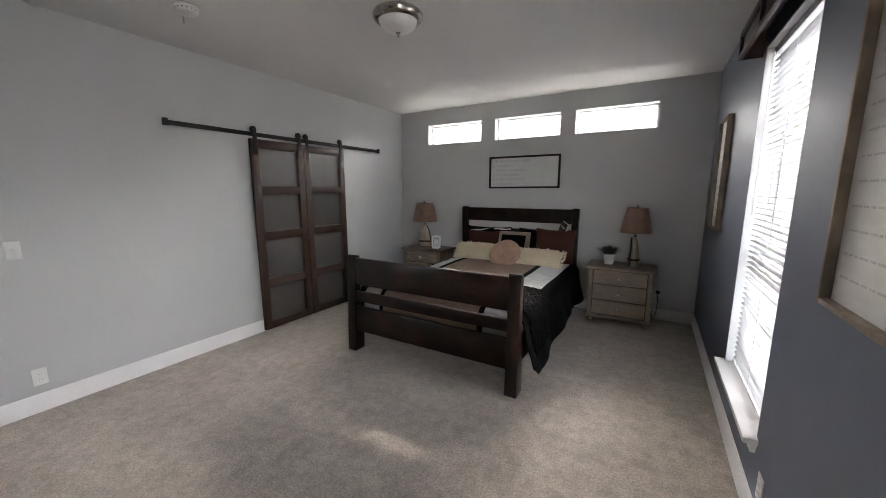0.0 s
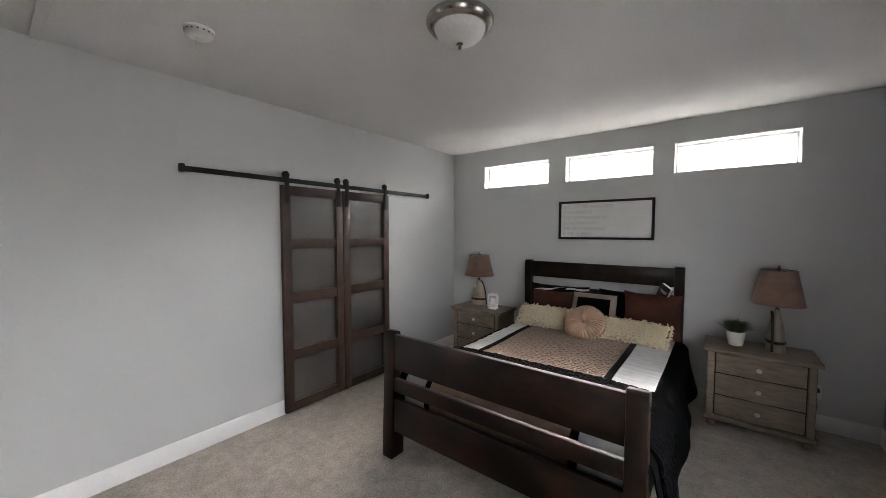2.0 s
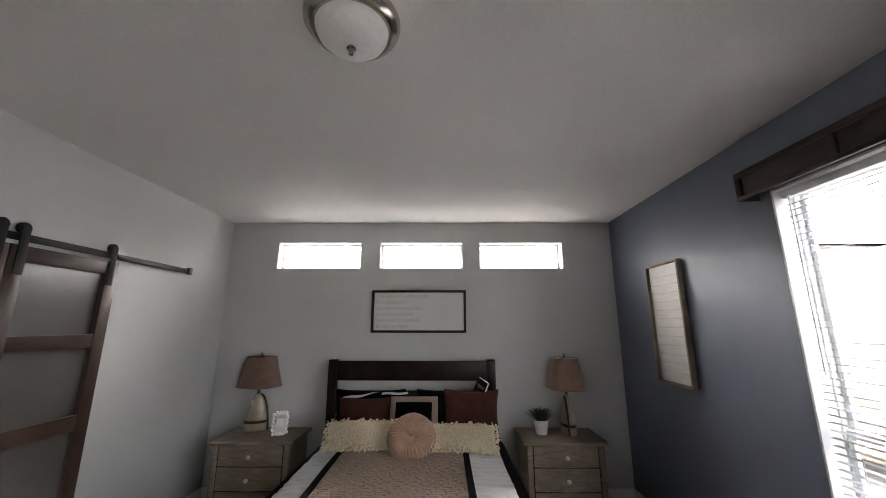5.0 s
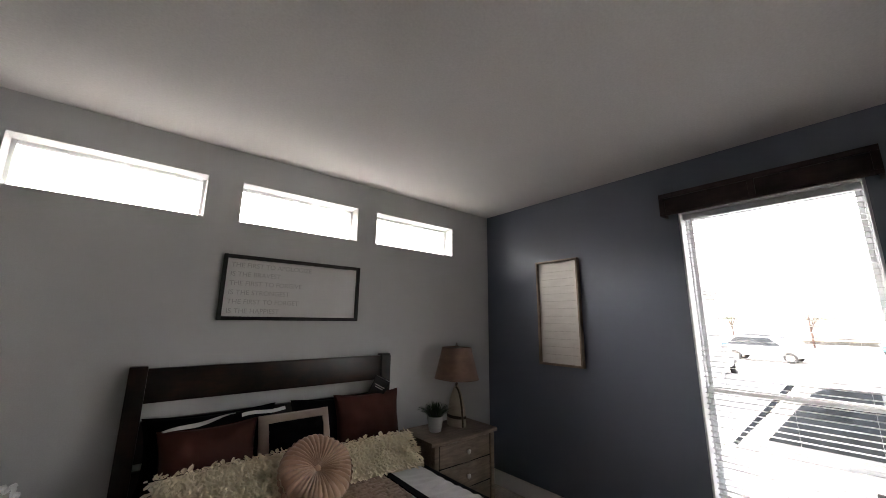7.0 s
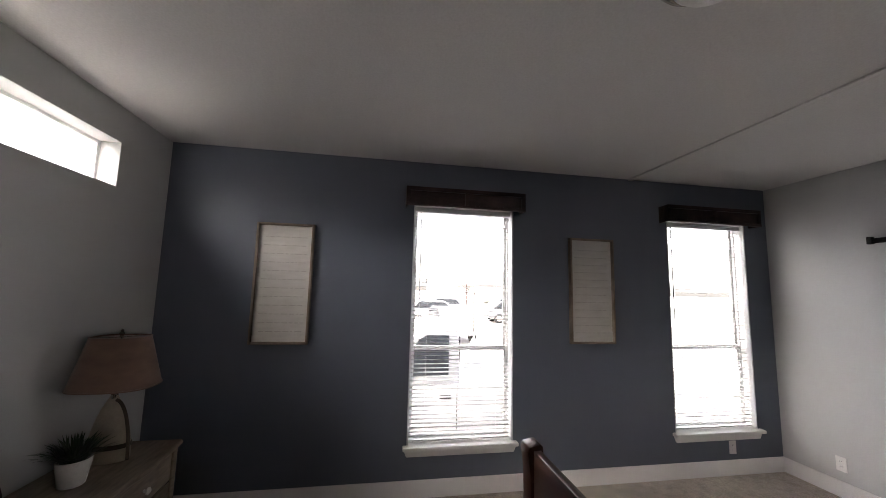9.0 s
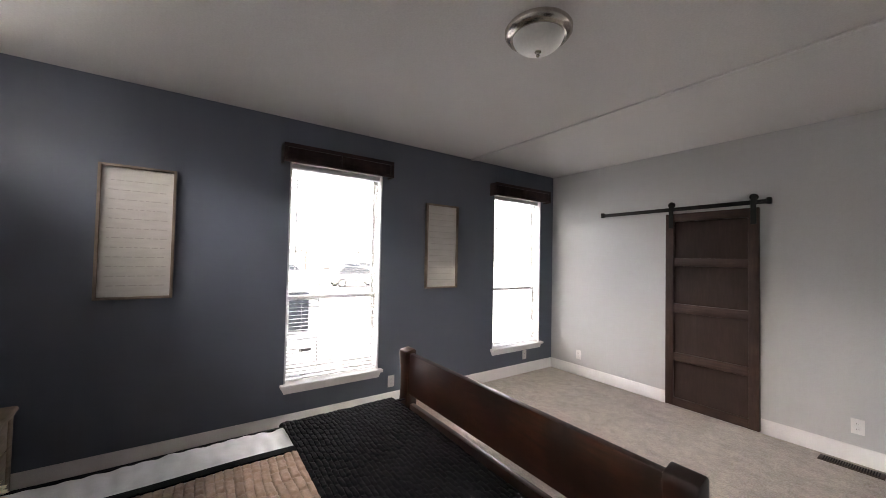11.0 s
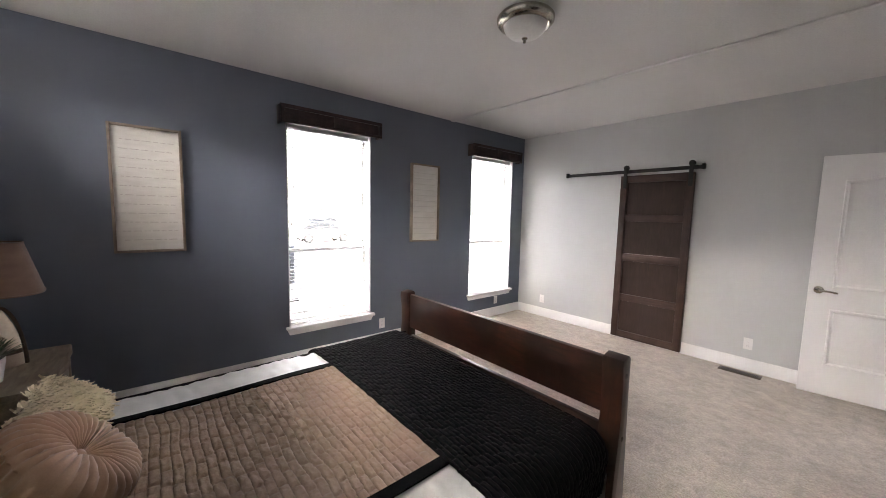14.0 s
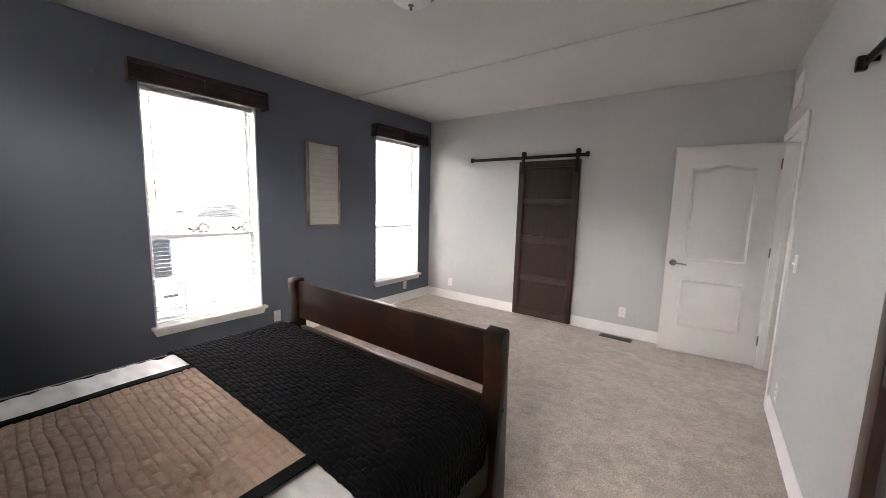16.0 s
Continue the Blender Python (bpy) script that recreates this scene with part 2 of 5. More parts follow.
M_HEDGE = surface("far_grey_green", (0.10, 0.12, 0.08), (0.16, 0.18, 0.12), 0.8, 0.95, 0, 8, 0.8, 0.1)


# ---------------------------------------------------------------- mesh helpers
def rbox(x0, x1, y0, y1, z0, z1, r=0.004, seg=2, bm=None):
    """A box with rounded edges, added to bm."""
    b = bmesh.new()
    bmesh.ops.create_cube(b, size=1.0)
    bmesh.ops.scale(b, vec=(x1 - x0, y1 - y0, z1 - z0), verts=b.verts)
    bmesh.ops.translate(b, vec=((x0 + x1) / 2, (y0 + y1) / 2, (z0 + z1) / 2), verts=b.verts)
    if r > 0:
        bmesh.ops.bevel(b, geom=b.edges[:], offset=r, segments=seg, profile=0.5, affect="EDGES", clamp_overlap=True)
    if bm is None:
        return b
    tmp = bpy.data.meshes.new("tmp")
    b.to_mesh(tmp)
    b.free()
    bm.from_mesh(tmp)
    bpy.data.meshes.remove(tmp)
    return bm


def lathe(profile, seg=40, sx=1.0, sy=1.0, power=2.0):
    """Turn a profile of (radius, z) round the z axis; power above 2 squares the plan."""
    bm = bmesh.new()
    rings = []
    for r, z in profile:
        ring = []
        for i in range(seg):
            a = 2 * math.pi * i / seg
            c, s = math.cos(a), math.sin(a)
            k = 1.0 if power == 2.0 else (abs(c) ** power + abs(s) ** power) ** (-1 / power)
            ring.append(bm.verts.new((r * c * k * sx, r * s * k * sy, z)))
        rings.append(ring)
    for a, b in zip(rings, rings[1:]):
        for i in range(seg):
            j = (i + 1) % seg
            bm.faces.new((a[i], a[j], b[j], b[i]))
    if profile[0][0] > 1e-4:
        bm.faces.new(rings[0][::-1])
    if profile[-1][0] > 1e-4:
        bm.faces.new(rings[-1])
    bmesh.ops.remove_doubles(bm, verts=bm.verts, dist=1e-5)
    bmesh.ops.recalc_face_normals(bm, faces=bm.faces)
    return bm


def extrude_outline(pts, x0, x1, r=0.004):
    """A closed outline in (y, z), drawn out along x, edges eased."""
    bm = bmesh.new()
    a = [bm.verts.new((x0, y, z)) for y, z in pts]
    b = [bm.verts.new((x1, y, z)) for y, z in pts]
    bm.faces.new(a)
    bm.faces.new(b[::-1])
    for i in range(len(pts)):
        j = (i + 1) % len(pts)
        bm.faces.new((a[j], a[i], b[i], b[j]))
    bmesh.ops.recalc_face_normals(bm, faces=bm.faces)
    if r > 0:
        ends = [e for e in bm.edges if abs(e.calc_face_angle(0)) > 0.6]
        bmesh.ops.bevel(bm, geom=ends, offset=r, segments=2, profile=0.5, affect="EDGES", clamp_overlap=True)
    return bm


def tube(points, radius, seg=10, closed=False):
    """A round bar along points."""
    bm = bmesh.new()
    pts = [Vector(p) for p in points]
    n = len(pts)
    rings = []
    for i, p in enumerate(pts):
        t = (pts[(i + 1) % n] - pts[i - 1]) if closed else (pts[min(i + 1, n - 1)] - pts[max(i - 1, 0)])
        q = t.to_track_quat("Z", "Y")
        rings.append([bm.verts.new(p + q @ Vector((radius * math.cos(2 * math.pi * k / seg), radius * math.sin(2 * math.pi * k / seg), 0))) for k in range(seg)])
    pairs = list(zip(rings, rings[1:])) + ([(rings[-1], rings[0])] if closed else [])
    for a, b in pairs:
        for k in range(seg):
            m = (k + 1) % seg
            bm.faces.new((a[k], a[m], b[m], b[k]))
    if not closed:
        bm.faces.new(rings[0][::-1])
        bm.faces.new(rings[-1])
    bmesh.ops.recalc_face_normals(bm, faces=bm.faces)
    return bm


def sheet(f, nu, nv, close=False):
    """A grid of f(u, v), u and v from 0 to 1."""
    bm = bmesh.new()
    g = [[bm.verts.new(f(i / nu, j / nv)) for j in range(nv + 1)] for i in range(nu + 1)]
    for i in range(nu):
        for j in range(nv):
            bm.faces.new((g[i][j], g[i + 1][j], g[i + 1][j + 1], g[i][j + 1]))
    return bm


def to_mesh(name, bm, material, smooth=True):
    me = bpy.data.meshes.new(name)
    bm.to_mesh(me)
    bm.free()
    me.materials.append(material)
    if smooth:
        me.polygons.foreach_set("use_smooth", [True] * len(me.polygons))
        me.set_sharp_from_angle(angle=radians(38))
    return me


def part(name, bm, material, parent, label="", at=None, smooth=True):
    ob = new(name, to_mesh(name, bm, material, smooth))
    ob.parent = parent
    if at is not None:
        ob.matrix_basis = at
    return tagged(ob, label)


def thing(name, at, label, category, group="", kind=""):
    ob = new(name)
    ob.empty_display_size = 0.1
    ob.matrix_basis = at
    return tagged(ob, label, category, group, kind)


def solid(name, bm, material, label="", category="", kind="", at=None, group=""):
    ob = new(name, to_mesh(name, bm, material))
    if at is not None:
        ob.matrix_basis = at
    return tagged(ob, label, category, group, kind)


def pierced(us, vs, holes, place):
    """A slab from a grid of cells without those inside holes (u0, u1, v0, v1). place(u, v, d): the point, d 0 inside, 1 outside."""
    us = sorted(set(us + [h[0] for h in holes] + [h[1] for h in holes]))
    vs = sorted(set(vs + [h[2] for h in holes] + [h[3] for h in holes]))
    nu, nv = len(us) - 1, len(vs) - 1

    def full(i, j):
        if not (0 <= i < nu and 0 <= j < nv):
            return False
        u, v = (us[i] + us[i + 1]) / 2, (vs[j] + vs[j + 1]) / 2
        return not any(h[0] < u < h[1] and h[2] < v < h[3] for h in holes)
    bm = bmesh.new()
    cache = {}

    def vert(i, j, d):
        if (i, j, d) not in cache:
            cache[i, j, d] = bm.verts.new(place(us[i], vs[j], d))
        return cache[i, j, d]
    for i in range(nu):
        for j in range(nv):
            if not full(i, j):
                continue
            for d in (0, 1):
                bm.faces.new((vert(i, j, d), vert(i + 1, j, d), vert(i + 1, j + 1, d), vert(i, j + 1, d)))
            for di, dj, a, b in ((-1, 0, (i, j), (i, j + 1)), (1, 0, (i + 1, j), (i + 1, j + 1)), (0, -1, (i, j), (i + 1, j)), (0, 1, (i, j + 1), (i + 1, j + 1))):
                if not full(i + di, j + dj):
                    bm.faces.new((vert(*a, 0), vert(*b, 0), vert(*b, 1), vert(*a, 1)))
    bmesh.ops.recalc_face_normals(bm, faces=bm.faces)
    return bm


# ---------------------------------------------------------------- shell of the bedroom
TALL = [(3.575, 4.445), (1.19, 2.06)]                     # side windows, along y
TALL_Z = (0.378, 2.30)
HIGH = [(-3.505, -2.62), (-2.434, -1.553), (-1.392, -0.506)]   # high windows, along x
HIGH_Z = (2.16, 2.455)
DOOR = (1.01, 1.845, 2.05)                                  # doorway in the west wall
CLOSET = (3.84, 4.91, 1.96)

solid("wall_north", pierced([W - TW, E + TW], [0.0, H + 0.1], [(a, b, *HIGH_Z) for a, b in HIGH],
      lambda u, v, d: (u, N + d * TW, v)), M_WALL, "light grey-green painted head wall with three high windows", "wall", "structure")
solid("wall_east", pierced([S, N], [0.0, H + 0.1], [(a, b, *TALL_Z) for a, b in TALL],
      lambda u, v, d: (E + d * TW, u, v)), M_BLUE, "dark slate blue painted accent wall", "wall", "structure")
solid("wall_south", pierced([W - TW, E + TW], [0.0, H + 0.1], [], lambda u, v, d: (u, S - d * TW, v)), M_WALL,
      "light grey-green painted end wall", "wall", "structure")
solid("wall_west", pierced([S, N], [0.0, H + 0.1], [(DOOR[0], DOOR[1], 0.0, DOOR[2]), (CLOSET[0], CLOSET[1], 0.0, CLOSET[2])],
      lambda u, v, d: (W - d * 0.115, u, v)), M_WALL, "light grey painted long wall with doorway and closet opening", "wall", "structure")
solid("floor", rbox(W - 0.115, E + TW, S - TW, N + TW, -0.12, 0.0, 0), M_CARPET, "grey-beige cut pile carpet with scuffed nap", "carpet", "structure")
solid("ceiling", rbox(W - 0.5, E + TW, S - TW, N + TW, H, H + 0.12, 0), M_CEIL, "flat white painted ceiling", "ceiling", "structure")
solid("ceiling_trim", rbox(W, E, 2.400, 2.445, H - 0.012, H + 0.002, 0.003), M_CEIL, "white seam strip across the ceiling", "ceiling trim", "structure")


OV = 0.32                                         # how far the eaves reach past the walls
# unseen eaves, added to cut the sky light on the window reveals
solid("trim_added_eave_north", rbox(W - 0.5, E + TW, N + TW, N + TW + OV, H + 0.125, H + 0.265, 0.004), M_SIDING, "unseen white boxed eave, added to shade the high windows", "eave", "structure")
solid("trim_added_eave_east", rbox(E + TW, E + TW + OV, S - TW, N + TW + OV, H + 0.125, H + 0.265, 0.004), M_SIDING, "unseen white boxed eave, added to shade the side windows", "eave", "structure")


def base_profile(length):
    """Skirting with an eased, stepped top; runs along x, room side towards -y."""
    return extrude_outline([(0, 0), (-0.014, 0), (-0.014, 0.098), (-0.010, 0.106), (-0.010, 0.118), (-0.004, 0.127), (0, 0.127)], 0, length, 0)


def skirting(x, y, rz, length):
    solid("baseboard", base_profile(length), M_TRIM, "white painted baseboard", "baseboard", "structure", pose(x, y, 0, 0, 0, rz))


skirting(W, N, 0, E - W)
skirting(E, N, -90, N - S)
skirting(E, S, 180, E - W)
skirting(W, 1.915, 90, CLOSET[0] - 1.915 - 0.03)
skirting(W, CLOSET[1] + 0.03, 90, N - CLOSET[1] - 0.03)


# ---------------------------------------------------------------- tall windows in the side wall
def tall_window(y0, y1, number):
    z0, z1 = TALL_Z
    win = thing("window_%d" % number, pose(E, y0, 0), "tall white vinyl single-hung window in the blue wall", "window", kind="structure")
    w = y1 - y0
    t = 0.012
    for nm, b in (("jamb_lining", (0.001, 0.10, 0, t, z0, z1)), ("jamb_lining", (0.001, 0.10, w - t, w, z0, z1)), ("head_lining", (0.001, 0.10, t, w - t, z1 - t, z1))):
        part(nm, rbox(*b, 0.001), M_VINYL, win)
    fr = 0.022
    for nm, b in (("frame_stile", (0.10, 0.15, 0, fr, z0, z1)), ("frame_stile", (0.10, 0.15, w - fr, w, z0, z1)),
                  ("frame_head", (0.10, 0.15, fr, w - fr, z1 - fr, z1)), ("frame_foot", (0.10, 0.15, fr, w - fr, z0, z0 + fr))):
        part(nm, rbox(*b, 0.003), M_VINYL, win)
    zm = 1.105
    for nm, za, zb, xo in (("upper_sash", zm - 0.02, z1 - fr, 0.128), ("lower_sash", z0 + fr, zm + 0.02, 0.106)):
        bm = bmesh.new()
        s = 0.024
        a, c = fr, w - fr
        for q in ((a, a + s, za, zb), (c - s, c, za, zb), (a + s, c - s, za, za + s), (a + s, c - s, zb - s, zb)):
            rbox(xo, xo + 0.022, q[0], q[1], q[2], q[3], 0.003, 1, bm)
        sash = part(nm, bm, M_VINYL, win)
        g = part("pane", rbox(xo + 0.009, xo + 0.013, a + s - 0.006, c - s + 0.006, za + s - 0.006, zb - s + 0.006, 0), M_GLASS, sash, "clear glass pane")
        g.visible_shadow = False
    # stool with eared ends and a mitred apron below
    part("window_sill", rbox(-0.055, 0.10, -0.030, w + 0.030, z0 - 0.022, z0 + 0.006, 0.005), M_TRIM, win)
    ap = bmesh.new()
    lo = [ap.verts.new(p) for p in ((0, 0.0, z0 - 0.075), (-0.018, 0.0, z0 - 0.075), (-0.022, -0.022, z0 - 0.022), (0, -0.022, z0 - 0.022))]
    hi = [ap.verts.new(p) for p in ((0, w, z0 - 0.075), (-0.018, w, z0 - 0.075), (-0.022, w + 0.022, z0 - 0.022), (0, w + 0.022, z0 - 0.022))]
    ap.faces.new(lo)
    ap.faces.new(hi[::-1])
    for i in range(4):
        ap.faces.new((lo[i], lo[(i + 1) % 4], hi[(i + 1) % 4], hi[i]))
    bmesh.ops.recalc_face_normals(ap, faces=ap.faces)
    part("apron", ap, M_TRIM, win)


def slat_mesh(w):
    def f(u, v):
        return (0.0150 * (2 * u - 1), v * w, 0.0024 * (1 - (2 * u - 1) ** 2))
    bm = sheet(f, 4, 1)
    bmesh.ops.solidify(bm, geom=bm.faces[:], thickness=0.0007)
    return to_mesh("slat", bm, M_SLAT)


def blind(y0, y1):
    w = y1 - y0 - 0.036
    z0 = TALL_Z[0]
    b = thing("venetian_blind", pose(0.052, y0 + 0.018, 0), "white mini blind lowered with its slats open", "window blind", "blinds of the side windows")
    part("headrail", rbox(-0.018, 0.018, 0, w, 2.245, 2.285, 0.003), M_VINYL, b)
    part("bottom_rail", rbox(-0.017, 0.017, 0, w, z0 + 0.016, z0 + 0.028, 0.003), M_VINYL, b)
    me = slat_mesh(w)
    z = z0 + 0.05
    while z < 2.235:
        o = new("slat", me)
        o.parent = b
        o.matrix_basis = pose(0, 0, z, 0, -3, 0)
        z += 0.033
    for y in (0.12, w / 2, w - 0.12):
        part("ladder_cord", tube([(-0.0172, y, z0 + 0.02), (-0.0172, y, 2.25)], 0.0007, 5), M_VINYL, b)
    part("tilt_wand", tube([(-0.028, w - 0.05, 1.35), (-0.026, w - 0.05, 2.25)], 0.004, 8), M_VINYL, b)


def valance(y0, y1):
    v = thing("wooden_valance", pose(E, y0, 2.265), "dark brown wooden box valance with recessed panels", "valance", "valances over the side windows")
    w, h, d = y1 - y0, 0.155, 0.115
    part("top_board", rbox(-d + 0.016, -0.001, 0.016, w - 0.016, h - 0.014, h, 0.002), M_VAL, v)
    part("end_board", rbox(-d, -0.001, 0, 0.016, 0, h, 0.002), M_VAL, v)
    part("end_board", rbox(-d, -0.001, w - 0.016, w, 0, h, 0.002), M_VAL, v)
    part("back_panel", rbox(-d + 0.014, -d + 0.022, 0.016, w - 0.016, 0.004, h - 0.014, 0), M_VAL, v)
    part("face_rail", rbox(-d - 0.004, -d + 0.014, 0.0, w, h - 0.03, h + 0.002, 0.002), M_VAL, v)
    part("face_rail", rbox(-d - 0.004, -d + 0.014, 0.0, w, 0, 0.024, 0.002), M_VAL, v)
    for y in (0.0, w / 2 - 0.016, w - 0.032):
        part("face_stile", rbox(-d - 0.0035, -d + 0.014, y, y + 0.032, 0.024, h - 0.03, 0.002), M_VAL, v)


for k, (a, b) in enumerate(TALL):
    tall_window(a, b, k + 1)
    blind(a, b)
    valance(a - 0.065, b + 0.075)


# ---------------------------------------------------------------- high windows over the bed
for k, (a, b) in enumerate(HIGH):
    z0, z1 = HIGH_Z
    win = thing("window_%d" % (k + 3), pose(a, N, 0), "low wide white transom window set deep in the head wall", "window", kind="structure")
    w, t = b - a, 0.010
    for nm, q in (("lining", (0, t, 0.0, 0.11, z0, z1)), ("lining", (w - t, w, 0.0, 0.11, z0, z1)), ("lining", (t, w - t, 0.0, 0.11, z1 - t, z1)), ("window_sill", (t, w - t, 0.0, 0.11, z0, z0 + t))):
        part(nm, rbox(q[0], q[1], q[2] - 0.002, q[3], q[4], q[5], 0.001), M_WALL, win)
    fm = bmesh.new()
    s = 0.030
    for q in ((0, s, z0, z1), (w - s, w, z0, z1), (s, w - s, z0, z0 + s), (s, w - s, z1 - s, z1)):
        rbox(q[0], q[1], 0.11, 0.145, q[2], q[3], 0.003, 1, fm)
    part("window_frame", fm, M_VINYL, win)
    g = part("pane", rbox(s - 0.005, w - s + 0.005, 0.125, 0.129, z0 + s - 0.005, z1 - s + 0.005, 0), M_GLASS, win, "clear glass pane")
    g.visible_shadow = False


# ---------------------------------------------------------------- barn doors
def barn_door(name, at, w, h, fill, label, group=""):
    """A sliding door in local x (width), z up, room side towards -y; four panels."""
    d = thing(name, at, label, "sliding door", group)
    st, T = 0.076, 0.040
    part("stile", rbox(0, st, -T, 0, 0, h, 0.003), M_BARN, d)
    part("stile", rbox(w - st, w, -T, 0, 0, h, 0.003), M_BARN, d)
    cuts = [0.0, 0.082, 0.462, 0.545, 0.960, 1.050, 1.442, 1.520, h - 0.082, h]
    for z0, z1 in zip(cuts[0::2], cuts[1::2]):
        part("rail", rbox(st, w - st, -T + 0.003, -0.002, z0, z1, 0.003), M_BARNX, d)
    for z0, z1 in zip(cuts[1::2], cuts[2::2]):
        part("panel", rbox(st - 0.008, w - st + 0.008, -T + 0.026, -T + 0.031, z0 - 0.008, z1 + 0.008, 0), fill, d)
    return d


def hanger(x, parent):
    """Strap with two bolts, and a wheel that rides on the rail."""
    s = part("hanger_strap", rbox(x - 0.021, x + 0.021, -0.060, -0.0525, -0.20, 0.055, 0.003), M_BLACK, parent)
    for z in (-0.165, -0.115):
        part("bolt", lathe([(0.0, -0.006), (0.009, -0.006), (0.009, 0.0), (0.0, 0.0)], 8), M_BLACK, s, at=pose(x, -0.060, z, 90))
    part("wheel", lathe([(0.0, -0.012), (0.026, -0.012), (0.031, -0.010), (0.031, -0.007), (0.025, -0.005), (0.025, 0.005), (0.031, 0.007), (0.031, 0.010), (0.026, 0.012), (0.0, 0.012)], 28),
         M_BLACK, parent, at=pose(x, -0.038, 0.046, 90))


def rail_set(at, length, hangers, label):
    r = thing("door_rail", at, label, "door rail")
    part("track", rbox(0, length, -0.034, -0.026, -0.020, 0.020, 0.002), M_BLACK, r)
    for x in np.linspace(0.08, length - 0.08, 5):
        part("spacer", lathe([(0.011, 0.0), (0.011, 0.026)], 12), M_BLACK, r, at=pose(float(x), 0, 0, 90))
        part("bolt_head", lathe([(0.0, 0.0), (0.010, 0.0), (0.010, 0.006), (0.0, 0.008)], 8), M_BLACK, r, at=pose(float(x), -0.034, 0, 90))
    for x in (0.02, length - 0.02):
        part("end_stop", rbox(x - 0.016, x + 0.016, -0.052, -0.018, -0.026, 0.032, 0.004), M_BLACK, r)
    for x in hangers:
        hanger(x, r)


WEST = 90            # local -y faces the room on the west wall
barn_door("barn_door", pose(W + 0.014, 3.765, 0.015, 0, 0, WEST), 0.612, 1.985, M_RAIN, "brown stained closet barn door with four obscure glass panels", "closet barn doors")
barn_door("barn_door", pose(W + 0.014, 4.385, 0.015, 0, 0, WEST), 0.608, 1.985, M_RAIN, "brown stained closet barn door with four obscure glass panels", "closet barn doors")
rail_set(pose(W, 3.045, 2.045, 0, 0, WEST), 2.66, (0.765, 1.285, 1.385, 1.90), "black iron sliding door rail with four hangers over the closet")
barn_door("barn_door", pose(-1.508, S + 0.014, 0.015, 0, 0, 180), 0.765, 1.985, M_BARNP, "single brown stained barn door with four flat wood panels")
rail_set(pose(-0.76, S, 2.05, 0, 0, 180), 1.60, (0.80, 1.477), "black iron sliding door rail with two hangers")

# closet behind the glass doors
cl = bmesh.new()
for q in ((W - 0.95, W - 0.90, 3.5, 5.3, 0, 2.5), (W - 0.90, W - 0.115, 3.45, 3.5, 0, 2.5), (W - 0.90, W - 0.115, 5.3, 5.35, 0, 2.5), (W - 0.95, W - 0.115, 3.45, 5.35, 2.5, 2.55)):
    rbox(*q, 0, 1, cl)
solid("wall_closet", cl, M_WALL, "plain painted closet walls behind the barn doors", "wall", "structure")
solid("floor_closet", rbox(W - 0.95, W - 0.115, 3.45, 5.35, -0.06, 0.0, 0), M_CARPET, "grey-beige carpet inside the closet", "carpet", "structure")


# ---------------------------------------------------------------- hinged door and its casing
def casing():
    a, b, h = DOOR
    c = thing("door_1", pose(W, 0, 0), "white painted door lining and flat casing", "door frame", kind="structure")
    for y0, y1 in ((b, b + 0.068), (a - 0.068, a)):
        part("casing", rbox(-0.001, 0.016, y0, y1, 0, h + 0.068, 0.004), M_TRIM, c)
    part("casing", rbox(-0.001, 0.016, a, b, h, h + 0.068, 0.004), M_TRIM, c)
    part("jamb", rbox(-0.118, 0.002, a - 0.002, a + 0.018, 0, h, 0.002), M_TRIM, c)
    part("jamb", rbox(-0.118, 0.002, b - 0.018, b + 0.002, 0, h, 0.002), M_TRIM, c)
    part("head_jamb", rbox(-0.118, 0.002, a + 0.018, b - 0.018, h - 0.018, h + 0.002, 0.002), M_TRIM, c)
    part("door_stop", rbox(-0.075, -0.045, b - 0.030, b - 0.018, 0, h - 0.018, 0.002), M_TRIM, c)
    part("door_stop", rbox(-0.075, -0.045, a + 0.018, a + 0.030, 0, h - 0.018, 0.002), M_TRIM, c)
    part("strike_plate", rbox(-0.036, -0.008, b - 0.0195, b - 0.018, 0.88, 0.95, 0.001), M_NICKEL, c)


casing()


def panel_loop(w, z0, z1, rise):
    """Outline of a raised panel: straight sides and foot, a shallow arch on top."""
    pts = [(-w / 2, z0), (w / 2, z0)]
    n = 18
    for i in range(n + 1):
        s = i / n
        arch = rise * (0.5 - 0.5 * math.cos(2 * math.pi * min(max((s - 0.08) / 0.84, 0), 1)))
        pts.append((w / 2 - s * w, z1 - rise + arch))
    return pts


